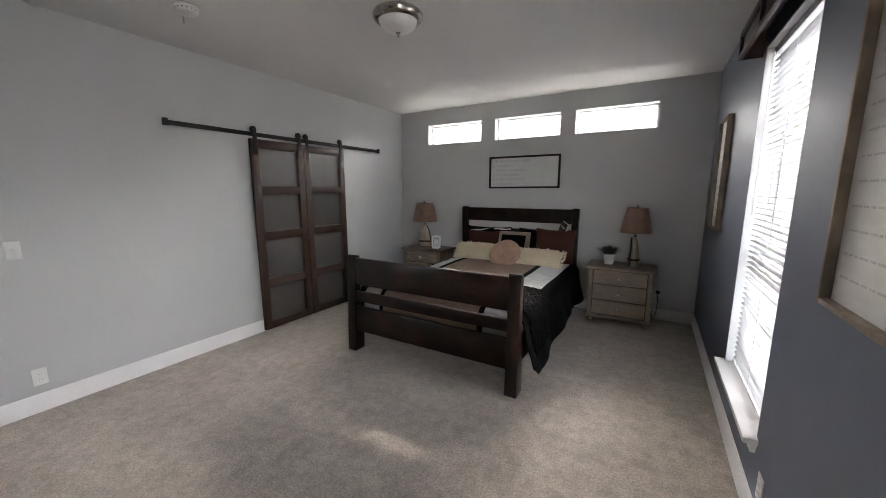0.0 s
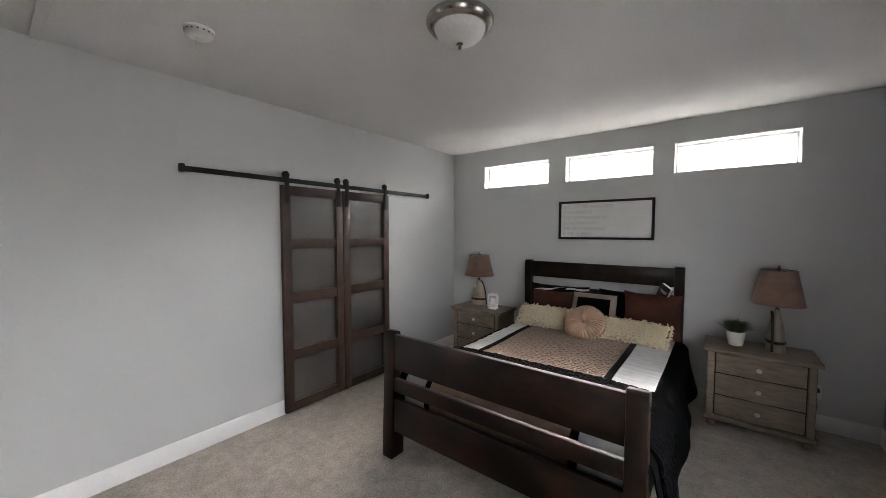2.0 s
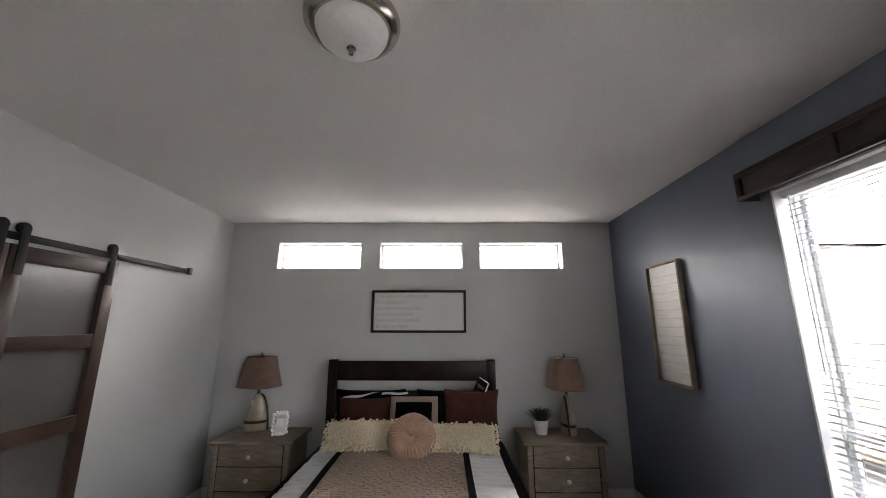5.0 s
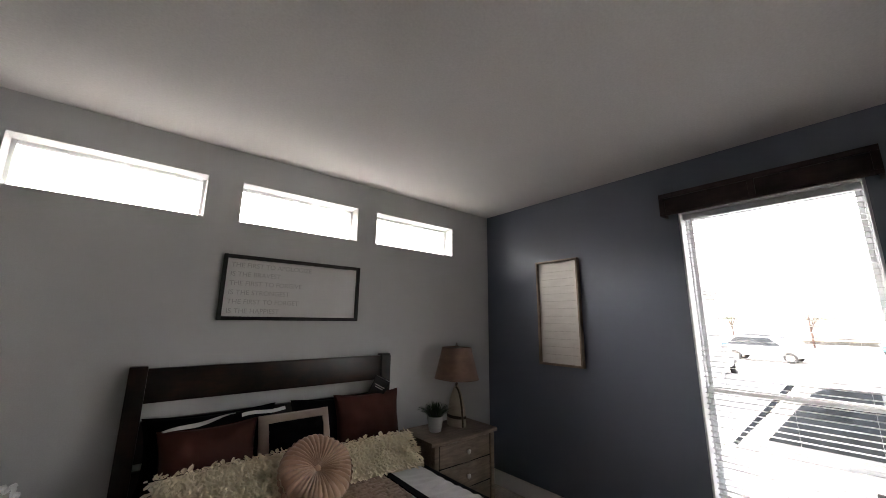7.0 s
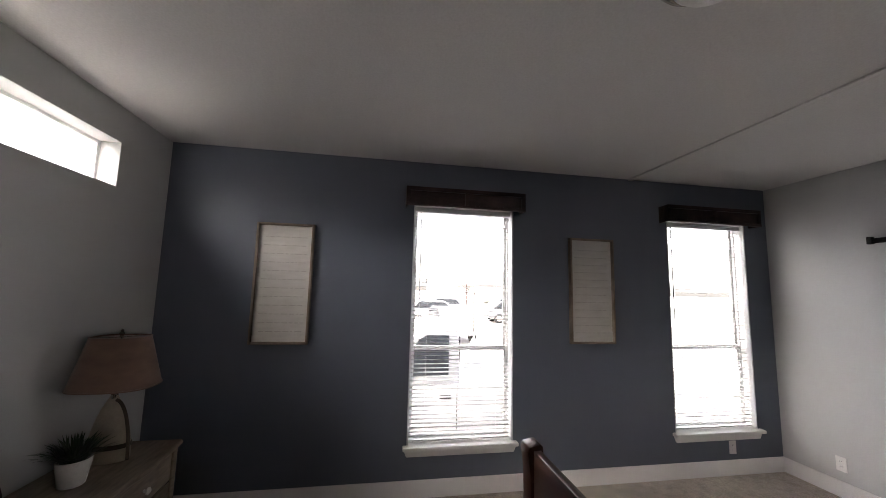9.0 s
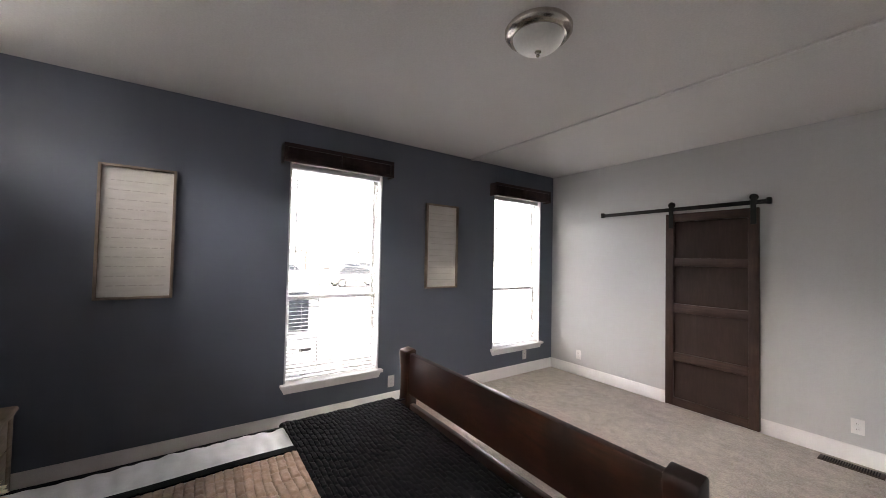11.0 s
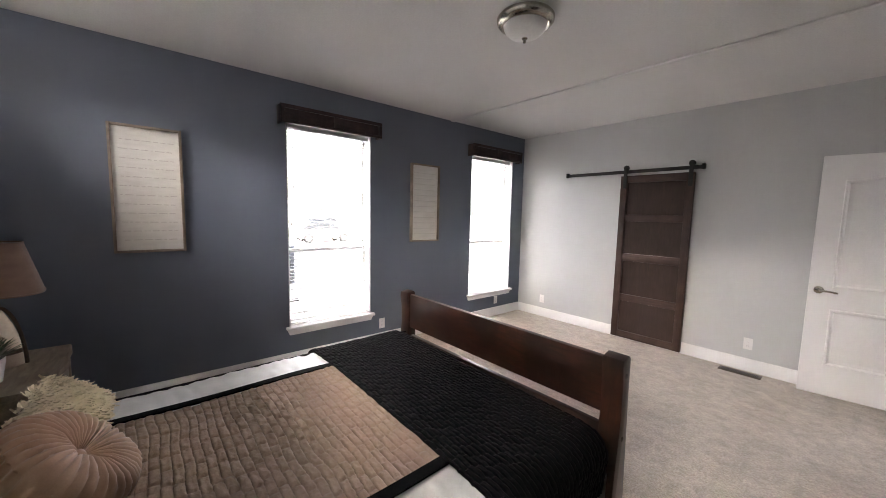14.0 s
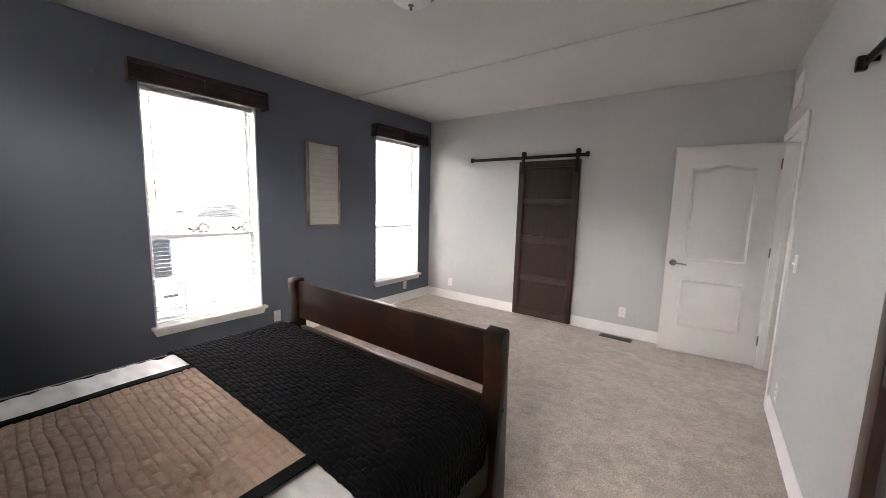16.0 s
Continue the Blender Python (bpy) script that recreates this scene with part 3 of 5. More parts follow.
def panel_door():
    """Two-panel moulded door; hinge edge at the local origin, leaf along +x, face towards -y and +y."""
    w, h, T = 0.775, 2.03, 0.035
    d = thing("panel_door", pose(W + 0.018, DOOR[0] - 0.012, 0.015, 0, 0, 6.5), "white two-panel arch-top interior door standing open", "door")
    part("leaf", rbox(0, w, -T / 2, T / 2, 0, h, 0.002), M_TRIM, d)
    for z0, z1, rise in ((0.26, 0.75, 0.0), (0.93, 1.86, 0.035)):
        for side in (1, -1):
            bm = bmesh.new()
            loops = []
            for inset, out in ((0.0, 0.0), (0.005, 0.012), (0.016, 0.015), (0.030, 0.0015), (0.046, 0.0012), (0.066, 0.013)):
                lp = panel_loop(0.50 - 2 * inset, z0 + inset, z1 - inset, rise)
                loops.append([bm.verts.new((w / 2 + x, side * (T / 2 + out), z)) for x, z in lp])
            for a, b in zip(loops, loops[1:]):
                for i in range(len(a)):
                    j = (i + 1) % len(a)
                    bm.faces.new((a[i], a[j], b[j], b[i]))
            bm.faces.new(loops[-1])
            bmesh.ops.recalc_face_normals(bm, faces=bm.faces)
            part("moulded_panel", bm, M_TRIM, d)
    for side in (1, -1):
        hd = part("door_handle", lathe([(0.0, 0.0), (0.031, 0.0), (0.031, 0.004), (0.026, 0.009), (0.012, 0.012), (0.011, 0.045), (0.0, 0.047)], 24), M_NICKEL, d, "brushed nickel lever handle",
                  at=pose(w - 0.062, side * T / 2, 0.905, -90 if side > 0 else 90))
        part("lever", tube([(0, 0, 0.040), (-0.02 , 0, 0.045), (-0.07, 0.004, 0.046), (-0.108, 0.010, 0.044)], 0.008, 10), M_NICKEL, hd)
    for z in (0.20, 1.02, 1.80):
        hg = part("hinge", rbox(-0.003, 0.0, -T / 2 + 0.002, T / 2 + 0.004, z, z + 0.09, 0.001), M_NICKEL, d)
        part("hinge_knuckle", lathe([(0.0, 0), (0.006, 0), (0.006, 0.09), (0.0, 0.09)], 10), M_NICKEL, hg, at=pose(-0.004, T / 2 + 0.006, z))


panel_door()


# ---------------------------------------------------------------- plates, register, grille
def plate(kind, at, label):
    p = thing(kind, at, label, "wall plate")
    part("cover_plate", rbox(-0.036, 0.036, -0.006, 0, -0.058, 0.058, 0.003), M_PLASTIC, p)
    if kind == "light_switch":
        part("toggle", rbox(-0.005, 0.005, -0.020, -0.004, -0.004, 0.012, 0.002), M_PLASTIC, p)
    else:
        for z in (0.020, -0.020):
            s = part("socket", lathe([(0.0, 0), (0.0165, 0), (0.0165, 0.0022), (0.0, 0.0022)], 20), M_PLASTIC, p, at=pose(0, -0.006, z, 90))
            for x in (-0.006, 0.006):
                part("slot", rbox(x - 0.001, x + 0.001, -0.004, 0.004, 0.0022, 0.0028, 0), M_GAP, s)
    for z in ((0.038, -0.038) if kind == "light_switch" else (0.0,)):
        part("screw", lathe([(0.0, 0), (0.0035, 0), (0.0025, 0.0012), (0.0, 0.0014)], 10), M_PLASTIC, p, at=pose(0, -0.006, z, 90))


plate("light_switch", pose(W, 2.145, 1.115, 0, 0, WEST), "white plastic light switch plate on the grey wall")
plate("power_outlet", pose(W, 2.155, 0.245, 0, 0, WEST), "white plastic double outlet plate above the baseboard")
plate("power_outlet", pose(-0.44, S, 0.262, 0, 0, 180), "white plastic double outlet plate near the corner")
plate("power_outlet", pose(-2.835, S, 0.275, 0, 0, 180), "white plastic double outlet plate beside the barn door")
plate("power_outlet", pose(E, 3.43, 0.235, 0, 0, -90), "white plastic double outlet plate on the blue wall")
plate("power_outlet", pose(E, 0.93 + 0.55, 0.235, 0, 0, -90), "white plastic double outlet plate on the blue wall")

reg = thing("floor_register", pose(-2.81, 1.05, 0.0), "brown metal floor register set in the carpet", "floor vent")
part("frame", rbox(-0.165, 0.165, -0.055, 0.055, 0.0, 0.006, 0.002), M_BAND, reg)
for k in range(22):
    x = -0.137 + k * 0.01305
    part("louvre", rbox(x - 0.003, x + 0.003, -0.040, 0.040, 0.0062, 0.008, 0), M_GAP, reg)

gr = thing("air_grille", pose(W, 1.30, 2.40, 0, 0, WEST), "white return air grille above the door", "vent")
part("frame", rbox(-0.17, 0.17, -0.008, 0, -0.115, 0.115, 0.003), M_TRIM, gr)
for k in range(13):
    z = -0.090 + k * 0.015
    part("slat", rbox(-0.15, 0.15, -0.013, -0.0085, z - 0.0045, z + 0.0045, 0.001), M_TRIM, gr)


# ---------------------------------------------------------------- ceiling fixtures
cl = thing("ceiling_light", pose(-2.07, 3.70, H), "flush ceiling light with brushed nickel ring and frosted bowl", "ceiling light")
part("ring", lathe([(0.140, 0.0), (0.160, -0.004), (0.168, -0.016), (0.166, -0.034), (0.154, -0.050), (0.138, -0.058), (0.127, -0.055), (0.125, -0.045)], 56), M_NICKEL, cl)
part("bowl", lathe([(0.127, -0.046), (0.125, -0.062), (0.116, -0.082), (0.095, -0.102), (0.062, -0.116), (0.025, -0.122), (0.0, -0.123)], 48), M_OPAL, cl)
part("finial", lathe([(0.0, -0.120), (0.016, -0.122), (0.017, -0.127), (0.009, -0.131), (0.007, -0.138), (0.010, -0.144), (0.007, -0.150), (0.0, -0.153)], 20), M_NICKEL, cl)

sd = thing("smoke_detector", pose(-3.21, 2.945, H), "round white smoke detector on the ceiling", "smoke detector")
part("base_plate", lathe([(0.072, 0.0), (0.072, -0.010), (0.066, -0.013)], 36), M_PLASTIC, sd)
part("housing", lathe([(0.066, -0.010), (0.066, -0.024), (0.058, -0.036), (0.040, -0.042), (0.0, -0.043)], 36), M_PLASTIC, sd)
for k in range(16):
    part("vent_slot", rbox(0.0605, 0.0668, -0.004, 0.004, -0.023, -0.017, 0), M_GAP, sd, at=pose(0, 0, 0, 0, 0, k * 22.5))
part("pull_tab", rbox(-0.050, -0.044, -0.004, 0.004, -0.085, -0.030, 0.001), M_SHADE_IN, sd, "small strip hanging from the housing")
part("test_button", lathe([(0.013, -0.042), (0.012, -0.046), (0.0, -0.047)], 16), M_PLASTIC, sd)


# ---------------------------------------------------------------- bed
BX0, BX1, BY0, BY1 = -2.885, -1.235, 3.93, 6.25
BM_ = (BX0 + BX1) / 2


def post_outline(foot):
    """Side outline of a sleigh post in (y, z): straight outside, swept inside edge."""
    if foot:
        return [(-0.060, 0.0), (0.060, 0.0), (0.066, 0.18), (0.058, 0.36), (0.040, 0.52), (0.028, 0.66), (0.030, 0.78), (0.042, 0.875), (0.036, 0.900), (-0.020, 0.912), (-0.034, 0.900), (-0.034, 0.74), (-0.042, 0.56), (-0.050, 0.36), (-0.058, 0.18)]
    return [(-0.035, 0.0), (0.035, 0.0), (0.035, 1.0), (0.04, 1.25), (0.03, 1.268), (-0.03, 1.268), (-0.045, 1.25), (-0.045, 1.05), (-0.035, 0.8)]


def build_bed():
    bed = thing("bed", pose(0, 0, 0), "dark espresso wooden queen bed with slatted sleigh headboard and footboard", "bed")
    pw = 0.092
    fy = 3.965
    fb = part("footboard", rbox(BX0 + pw - 0.01, BX1 - pw + 0.01, fy - 0.022, fy + 0.014, 0.636, 0.886, 0.006), M_BEDWOOD, bed, "wide top board of the footboard")
    part("middle_board", rbox(BX0 + pw - 0.01, BX1 - pw + 0.01, fy - 0.028, fy + 0.006, 0.480, 0.575, 0.005), M_BEDWOOD, fb)
    part("lower_board", rbox(BX0 + pw - 0.01, BX1 - pw + 0.01, fy - 0.034, fy + 0.002, 0.195, 0.432, 0.005), M_BEDWOOD, fb)
    for x in (BX0, BX1 - pw):
        p = part("foot_post", extrude_outline([(fy + a, z) for a, z in post_outline(True)], x, x + pw, 0.006), M_BEDPOST, bed)
        for z in (0.83, 0.55):
            part("bolt_plug", lathe([(0.0, 0), (0.011, 0), (0.010, 0.0015), (0.0, 0.002)], 14), M_GAP, p, at=pose(x if x < BM_ else x + pw, fy + 0.004, z, 0, -90 if x < BM_ else 90, 0))
    hy = 6.225
    for i, (z0, z1) in enumerate(((1.075, 1.255), (0.78, 0.985), (0.50, 0.74), (0.22, 0.46))):
        part("headboard_slat", rbox(BX0 + 0.1, BX1 - 0.1, hy - 0.022, hy + 0.014, z0, z1, 0.005), M_BEDWOOD, bed)
    for x in (BX0 + 0.028, BX1 - 0.028 - 0.08):
        part("head_post", extrude_outline([(hy + a, z) for a, z in post_outline(False)], x, x + 0.08, 0.006), M_BEDPOST, bed)
    for x in (BX0 + 0.03, BX1 - 0.06):
        part("side_rail", rbox(x, x + 0.03, fy + 0.04, hy - 0.03, 0.20, 0.40, 0.004), M_BEDWOOD, bed)
    part("support_leg", lathe([(0.030, 0.0), (0.022, 0.02), (0.022, 0.2)], 14), M_GAP, bed, at=pose(-1.95, 4.6, 0))


build_bed()

mt = thing("mattress", pose(0, 0, 0), "white mattress with box spring under the bedding", "mattress")
part("box_spring", rbox(BX0 + 0.09, BX1 - 0.09, 4.06, 6.17, 0.20, 0.38, 0.03, 3), M_SHEET, mt)
part("upper_mattress", rbox(BX0 + 0.08, BX1 - 0.08, 4.05, 6.18, 0.38, 0.575, 0.05, 4), M_SHEET, mt)

TOPZ = 0.597
HALF_R, HALF_L = 0.838, 0.785        # from the bed's middle to where the cover bends down
CX = -2.06


def cover_point(s, y, lift=0.0):
    """Cover surface: s metres across from the bed's middle (positive to the window side), y along the bed."""
    side = 1 if s > 0 else -1
    a = abs(s)
    HALF = HALF_R if s > 0 else HALF_L
    r = 0.075
    arc = r * math.pi / 2
    swell = 0.010 * math.sin(3.1 * s + 1.3 * y) + 0.006 * math.sin(7.0 * y - 2 * s)
    if a <= HALF - r:
        return Vector((CX + s, y, TOPZ + lift + swell * 0.6 - 0.02 * (a / HALF) ** 4))
    q = a - (HALF - r)
    if q < arc:
        t = q / r
        return Vector((CX + side * (HALF - r + (r + lift) * math.sin(t)), y, TOPZ - 0.015 - r + (r + lift) * math.cos(t) + swell * 0.6 * (1 - t)))
    q -= arc
    fold = 0.020 * math.sin(6.1 * y + 1.7 * side) + 0.010 * math.sin(13.0 * y + 0.6) + 0.006 * noise.noise((s * 3, y * 9, 2.0))
    k = min(1.0, q / 0.22)
    flare = (0.20 if side > 0 else 0.0) * q * min(1.0, 0.35 + q * 2)
    return Vector((CX + side * (HALF + lift + fold * k + flare), y, TOPZ - 0.015 - r - q))


def quilt(u, v, pu, pv, depth):
    """Puffed channels of length pu across rows pv apart, staggered like bricks."""
    row = math.floor(v / pv)
    fv = v / pv - row
    off = (math.sin(row * 12.9898) * 43758.5453) % 1.0
    fu = (u / pu + off) % 1.0
    hv = max(0.0, 1 - abs(2 * fv - 1) ** 5)
    hu = 1 - 0.75 * max(0.0, 1 - min(fu, 1 - fu) / 0.12)
    return depth * hv ** 0.6 * hu


def cover_part(name, s0, s1, y0, y1, mat_, parent, lift=0.0, nu=40, nv=120, q=None, satin=0.0, label="", hem=None):
    def f(u, v):
        s = s0 + (s1 - s0) * u
        y = y0 + (y1 - y0) * v
        if hem is not None:
            s = s0 + (s1 - s0 + (1 if s1 > 0 else -1) * hem(y)) * u
        l = lift
        if q:
            wob = 0.012 * noise.noise((s * 5, y * 5, 3.0))
            l += quilt(s + wob, y + wob, *q) + 0.35 * q[2] * noise.noise((s * 13, y * 13, 0)) + 0.30 * q[2] * noise.noise((s * 30, y * 55, 5)) + 0.16 * q[2] * noise.noise((s * 75, y * 75, 9))
        if satin:
            l += satin * (0.5 + 0.5 * math.sin(y * 70 + 5 * noise.noise((s * 3, y * 4, 1)) + s * 9)) * noise.noise((s * 4, y * 3.0, 7)) + satin * 0.6 * noise.noise((s * 9, y * 22, 4))
        return cover_point(s, y, l)
    bm = sheet(f, nu, nv)
    bmesh.ops.recalc_face_normals(bm, faces=bm.faces)
    if q:
        # turned-under hem round the quilted piece
        rim = [e for e in bm.edges if e.is_boundary]
        down = bmesh.ops.extrude_edge_only(bm, edges=rim)["geom"]
        bmesh.ops.translate(bm, vec=(0, 0, -0.014), verts=[v for v in down if isinstance(v, bmesh.types.BMVert)])
    else:
        bmesh.ops.solidify(bm, geom=bm.faces[:], thickness=-0.008)
    return part(name, bm, mat_, parent, label)


cf = thing("comforter", pose(0, 0, 0), "black comforter with taupe quilted middle and white satin bands", "comforter")
YA, YB = 4.12, 6.10
cover_part("quilted_panel", -0.49, 0.455, 4.50, 5.86, M_TAN, cf, 0.010, 220, 560, (0.085, 0.0315, 0.0105), label="taupe channel-quilted panel")
cover_part("trim_band", 0.455, 0.500, 4.35, 5.90, M_BLK, cf, 0.017, 4, 80, label="narrow black trim band")
cover_part("trim_band", -0.535, -0.49, 4.35, 5.90, M_BLK, cf, 0.017, 4, 80, label="narrow black trim band")
cover_part("satin_band", 0.500, 0.750, 4.15, 6.05, M_SATIN, cf, 0.006, 22, 220, satin=0.012, label="white gathered satin band")
cover_part("satin_band", -0.725, -0.535, 4.15, 6.05, M_SATIN, cf, 0.006, 22, 220, satin=0.012, label="white gathered satin band")
cover_part("trim_band", -0.535, 0.500, 4.42, 4.50, M_BLK, cf, 0.016, 40, 6, label="narrow black trim band")
cover_part("satin_band", -0.535, 0.500, 4.12, 4.42, M_SATIN, cf, 0.004, 60, 24, satin=0.006, label="white gathered satin band")
cover_part("head_panel", -0.535, 0.500, 5.86, 6.12, M_BLK, cf, 0.002, 40, 16)
side_hem = lambda y: 0.025 * math.sin(3.2 * y) + 0.035 * math.exp(-((y - 4.25) / 0.32) ** 2) - 0.05 * math.exp(-((y - 3.985) / 0.05) ** 2)
cover_part("side_panel", 0.750, 1.205, 3.985, YB, M_BLK, cf, 0.006, 50, 190, label="black side hanging in soft folds", hem=side_hem)
cover_part("side_panel", -0.725, -1.14, YA, YB, M_BLK, cf, 0.004, 40, 150, label="black side hanging in soft folds")
hemline = [cover_point(1.205 + side_hem(y) - 0.004, y, 0.008) for y in np.linspace(3.985, YB, 140)]
part("hem_piping", tube(hemline, 0.004, 6), M_SATIN, cf, "white piping along the hem")



def foot_drop(name, s0, s1, mat_, label, dy=0.0):
    def f(u, v):
        x = CX + s0 + (s1 - s0) * u
        return (x, 4.115 - 0.090 * min(1.0, v * 5) ** 0.5 - dy + 0.006 * math.sin(9 * x) * v + 0.004 * math.sin(31 * x) * v, 0.592 - 0.40 * v)
    bm = sheet(f, 24, 24)
    bmesh.ops.solidify(bm, geom=bm.faces[:], thickness=0.008)
    part(name, bm, mat_, cf, label)


foot_drop("foot_panel", -0.49, 0.455, M_TAN, "taupe panel hanging behind the footboard")
foot_drop("foot_panel", 0.455, 0.500, M_BLK, "narrow black trim band", 0.003)
foot_drop("foot_panel", -0.535, -0.49, M_BLK, "narrow black trim band", 0.003)
foot_drop("foot_panel", 0.500, 0.72, M_SATIN, "white satin band hanging behind the footboard")
foot_drop("foot_panel", -0.72, -0.535, M_SATIN, "white satin band hanging behind the footboard")

tb = thing("throw_blanket", pose(0, 0, 0), "black quilted throw folded over the foot of the bed", "throw blanket")
cover_part("folded_layer", -0.98, 1.10, 4.075, 4.70, M_BLK, tb, 0.024, 420, 230, (0.066, 0.0215, 0.0090))
cover_part("under_layer", -0.97, 1.09, 4.085, 4.69, M_BLK, tb, 0.011, 60, 20)


# ---------------------------------------------------------------- pillows
def cushion(name, at, w, h, t, mat_, label, pinch=0.10, wrinkle=0.004, n=44, category="pillow", group="", edge=0.012):
    """A stuffed cushion standing in local x-z, front towards -y."""
    c = thing(name, at, label, category, group)
    bm = bmesh.new()
    vs = {}
    for side in (-1, 1):
        for i in range(n + 1):
            for j in range(n + 1):
                u, v = 2 * i / n - 1, 2 * j / n - 1
                rim = i in (0, n) or j in (0, n)
                key = (0 if rim else side, i, j)
                if key in vs:
                    continue
                bulge = ((1 - u * u) * (1 - v * v)) ** 0.42
                x = u * w / 2 * (1 - pinch * (1 - v * v) * abs(u))
                z = v * h / 2 * (1 - pinch * (1 - u * u) * abs(v))
                y = side * (t / 2 * bulge + (0 if rim else wrinkle * noise.noise((u * 3.1, v * 3.1, side + w)) * 2))
                vs[key] = bm.verts.new((x, y, z + h / 2))
    for side in (-1, 1):
        g = lambda i, j: vs[(0 if (i in (0, n) or j in (0, n)) else side, i, j)]
        for i in range(n):
            for j in range(n):
                bm.faces.new((g(i, j), g(i + 1, j), g(i + 1, j + 1), g(i, j + 1)))
    bmesh.ops.recalc_face_normals(bm, faces=bm.faces)
    part("cushion_body", bm, mat_, c)

    def rim_pt(s):
        k = (s * 4) % 4
        m, f = int(k), (k % 1) * 2 - 1
        u, v = ((f, -1), (1, f), (-f, 1), (-1, -f))[m]
        return Vector((u * w / 2 * (1 - pinch * (1 - v * v) * abs(u)), 0, v * h / 2 * (1 - pinch * (1 - u * u) * abs(v)) + h / 2))
    if edge:
        part("piped_edge", tube([rim_pt(k / 96) for k in range(96)], edge / 2, 8, True), mat_, c)
    return c


def ruffle_pillow(at, w, h, t, label, seed):
    c = cushion("ruffle_pillow", at, w, h, t, M_CREAM, label, 0.06, 0.006, 28, "pillow", "cream ruffle pillows", 0)
    rng = random.Random(seed)
    bm = bmesh.new()

    def petal(p, nrm, down, ln, wd):
        side = nrm.cross(down).normalized()
        rows = []
        curl = rng.uniform(0.05, 0.75)
        tw = rng.uniform(-0.5, 0.5)
        for k in range(5):
            s = k / 4
            half = wd / 2 * (0.45 + 1.0 * math.sin(math.pi * min(1, 0.18 + 0.82 * s)) * 0.75) * (1.0 if s < 0.95 else 0.8)
            mid = p + down * (ln * s) + nrm * (0.004 + curl * ln * s * s)
            rows.append([bm.verts.new(mid + side * (half * e) + nrm * (0.006 * abs(e) + tw * half * e * s)) for e in (-1, 0, 1)])
        for a, b in zip(rows, rows[1:]):
            for e in (0, 1):
                bm.faces.new((a[e], a[e + 1], b[e + 1], b[e]))
    rows, cols = int(h / 0.0135), int(w / 0.0165)
    for r in range(rows + 1):
        for q in range(cols + 1):
            u = -1 + 2 * (q + 0.5 * (r % 2)) / cols + rng.uniform(-0.03, 0.03)
            v = -0.92 + 1.94 * r / rows + rng.uniform(-0.04, 0.04)
            u = max(-1, min(1, u))
            v = max(-1, min(1, v))
            bul = max(0.0, (1 - u * u) * (1 - v * v)) ** 0.42
            p = Vector((u * w / 2, -t / 2 * bul, h / 2 + v * h / 2))
            nrm = Vector((0.55 * u ** 3, -1, 0.55 * v ** 3)).normalized()
            out = Vector((u * abs(u) ** 3, 0, 0)) * 0.9
            down = (Vector((rng.uniform(-0.95, 0.95), 0, -1)) + out)
            if v > 0.93:
                down = Vector((rng.uniform(-0.6, 0.6), -0.2, rng.uniform(-0.9, 0.7)))
            down = (down - nrm * down.dot(nrm) * 0.8).normalized()
            petal(p, nrm, down, rng.uniform(0.014, 0.029), rng.uniform(0.013, 0.022))
    part("petal_ruffle", bm, M_CREAM, c, "overlapping cream cloth petals")["kind"] = "stuff"


def pleated_pillow(at):
    c = thing("round_pillow", at, "round rose-beige satin pillow with gathered pleats and a button", "pillow")
    R, t, seg, pl = 0.185, 0.068, 264, 36

    def shell(side):
        prof = [(0.012, 0.40), (0.035, 0.66), (0.07, 0.92), (0.11, 1.0), (0.145, 0.95), (0.17, 0.76), (0.183, 0.5), (0.187, 0.26)]
        bm = bmesh.new()
        rings = []
        for r, hgt in prof:
            ring = []
            for i in range(seg):
                a = 2 * math.pi * i / seg
                tw = 0.25 * (1 - r / R)
                ph = a * pl + 1.4 * math.sin(3 * a) + tw * pl * 0.3
                amp = 0.0105 * min(1.0, r / 0.03) * (0.65 + 0.5 * noise.noise((math.cos(a) * 4, math.sin(a) * 4, side)))
                k = amp * (abs(math.sin(ph / 2)) ** 0.6 * 2 - 1)
                ring.append(bm.verts.new(((r + 0.004 * math.sin(5 * a)) * math.cos(a), side * (t * hgt + k), (r + 0.004 * math.sin(5 * a)) * math.sin(a))))
            rings.append(ring)
        for a, b in zip(rings, rings[1:]):
            for i in range(seg):
                j = (i + 1) % seg
                bm.faces.new((a[i], a[j], b[j], b[i]))
        bmesh.ops.recalc_face_normals(bm, faces=bm.faces)
        return bm
    part("pleated_front", shell(-1), M_BEIGE, c)
    part("pleated_back", shell(1), M_BEIGE, c)

    def wall(u, v):
        a = 2 * math.pi * u
        rr = R + 0.005 + 0.006 * math.sin(a * pl) * (1 - (2 * v - 1) ** 2 * 0.4)
        return (rr * math.cos(a), t * 0.36 * (2 * v - 1), rr * math.sin(a))
    part("gathered_edge", sheet(wall, 264, 6), M_BEIGE, c)
    part("button", lathe([(0.0, 0.0), (0.017, 0.0), (0.017, 0.006), (0.011, 0.012), (0.0, 0.0135)], 20), M_BEIGE, c, at=pose(0, -t * 0.40, 0, 90))


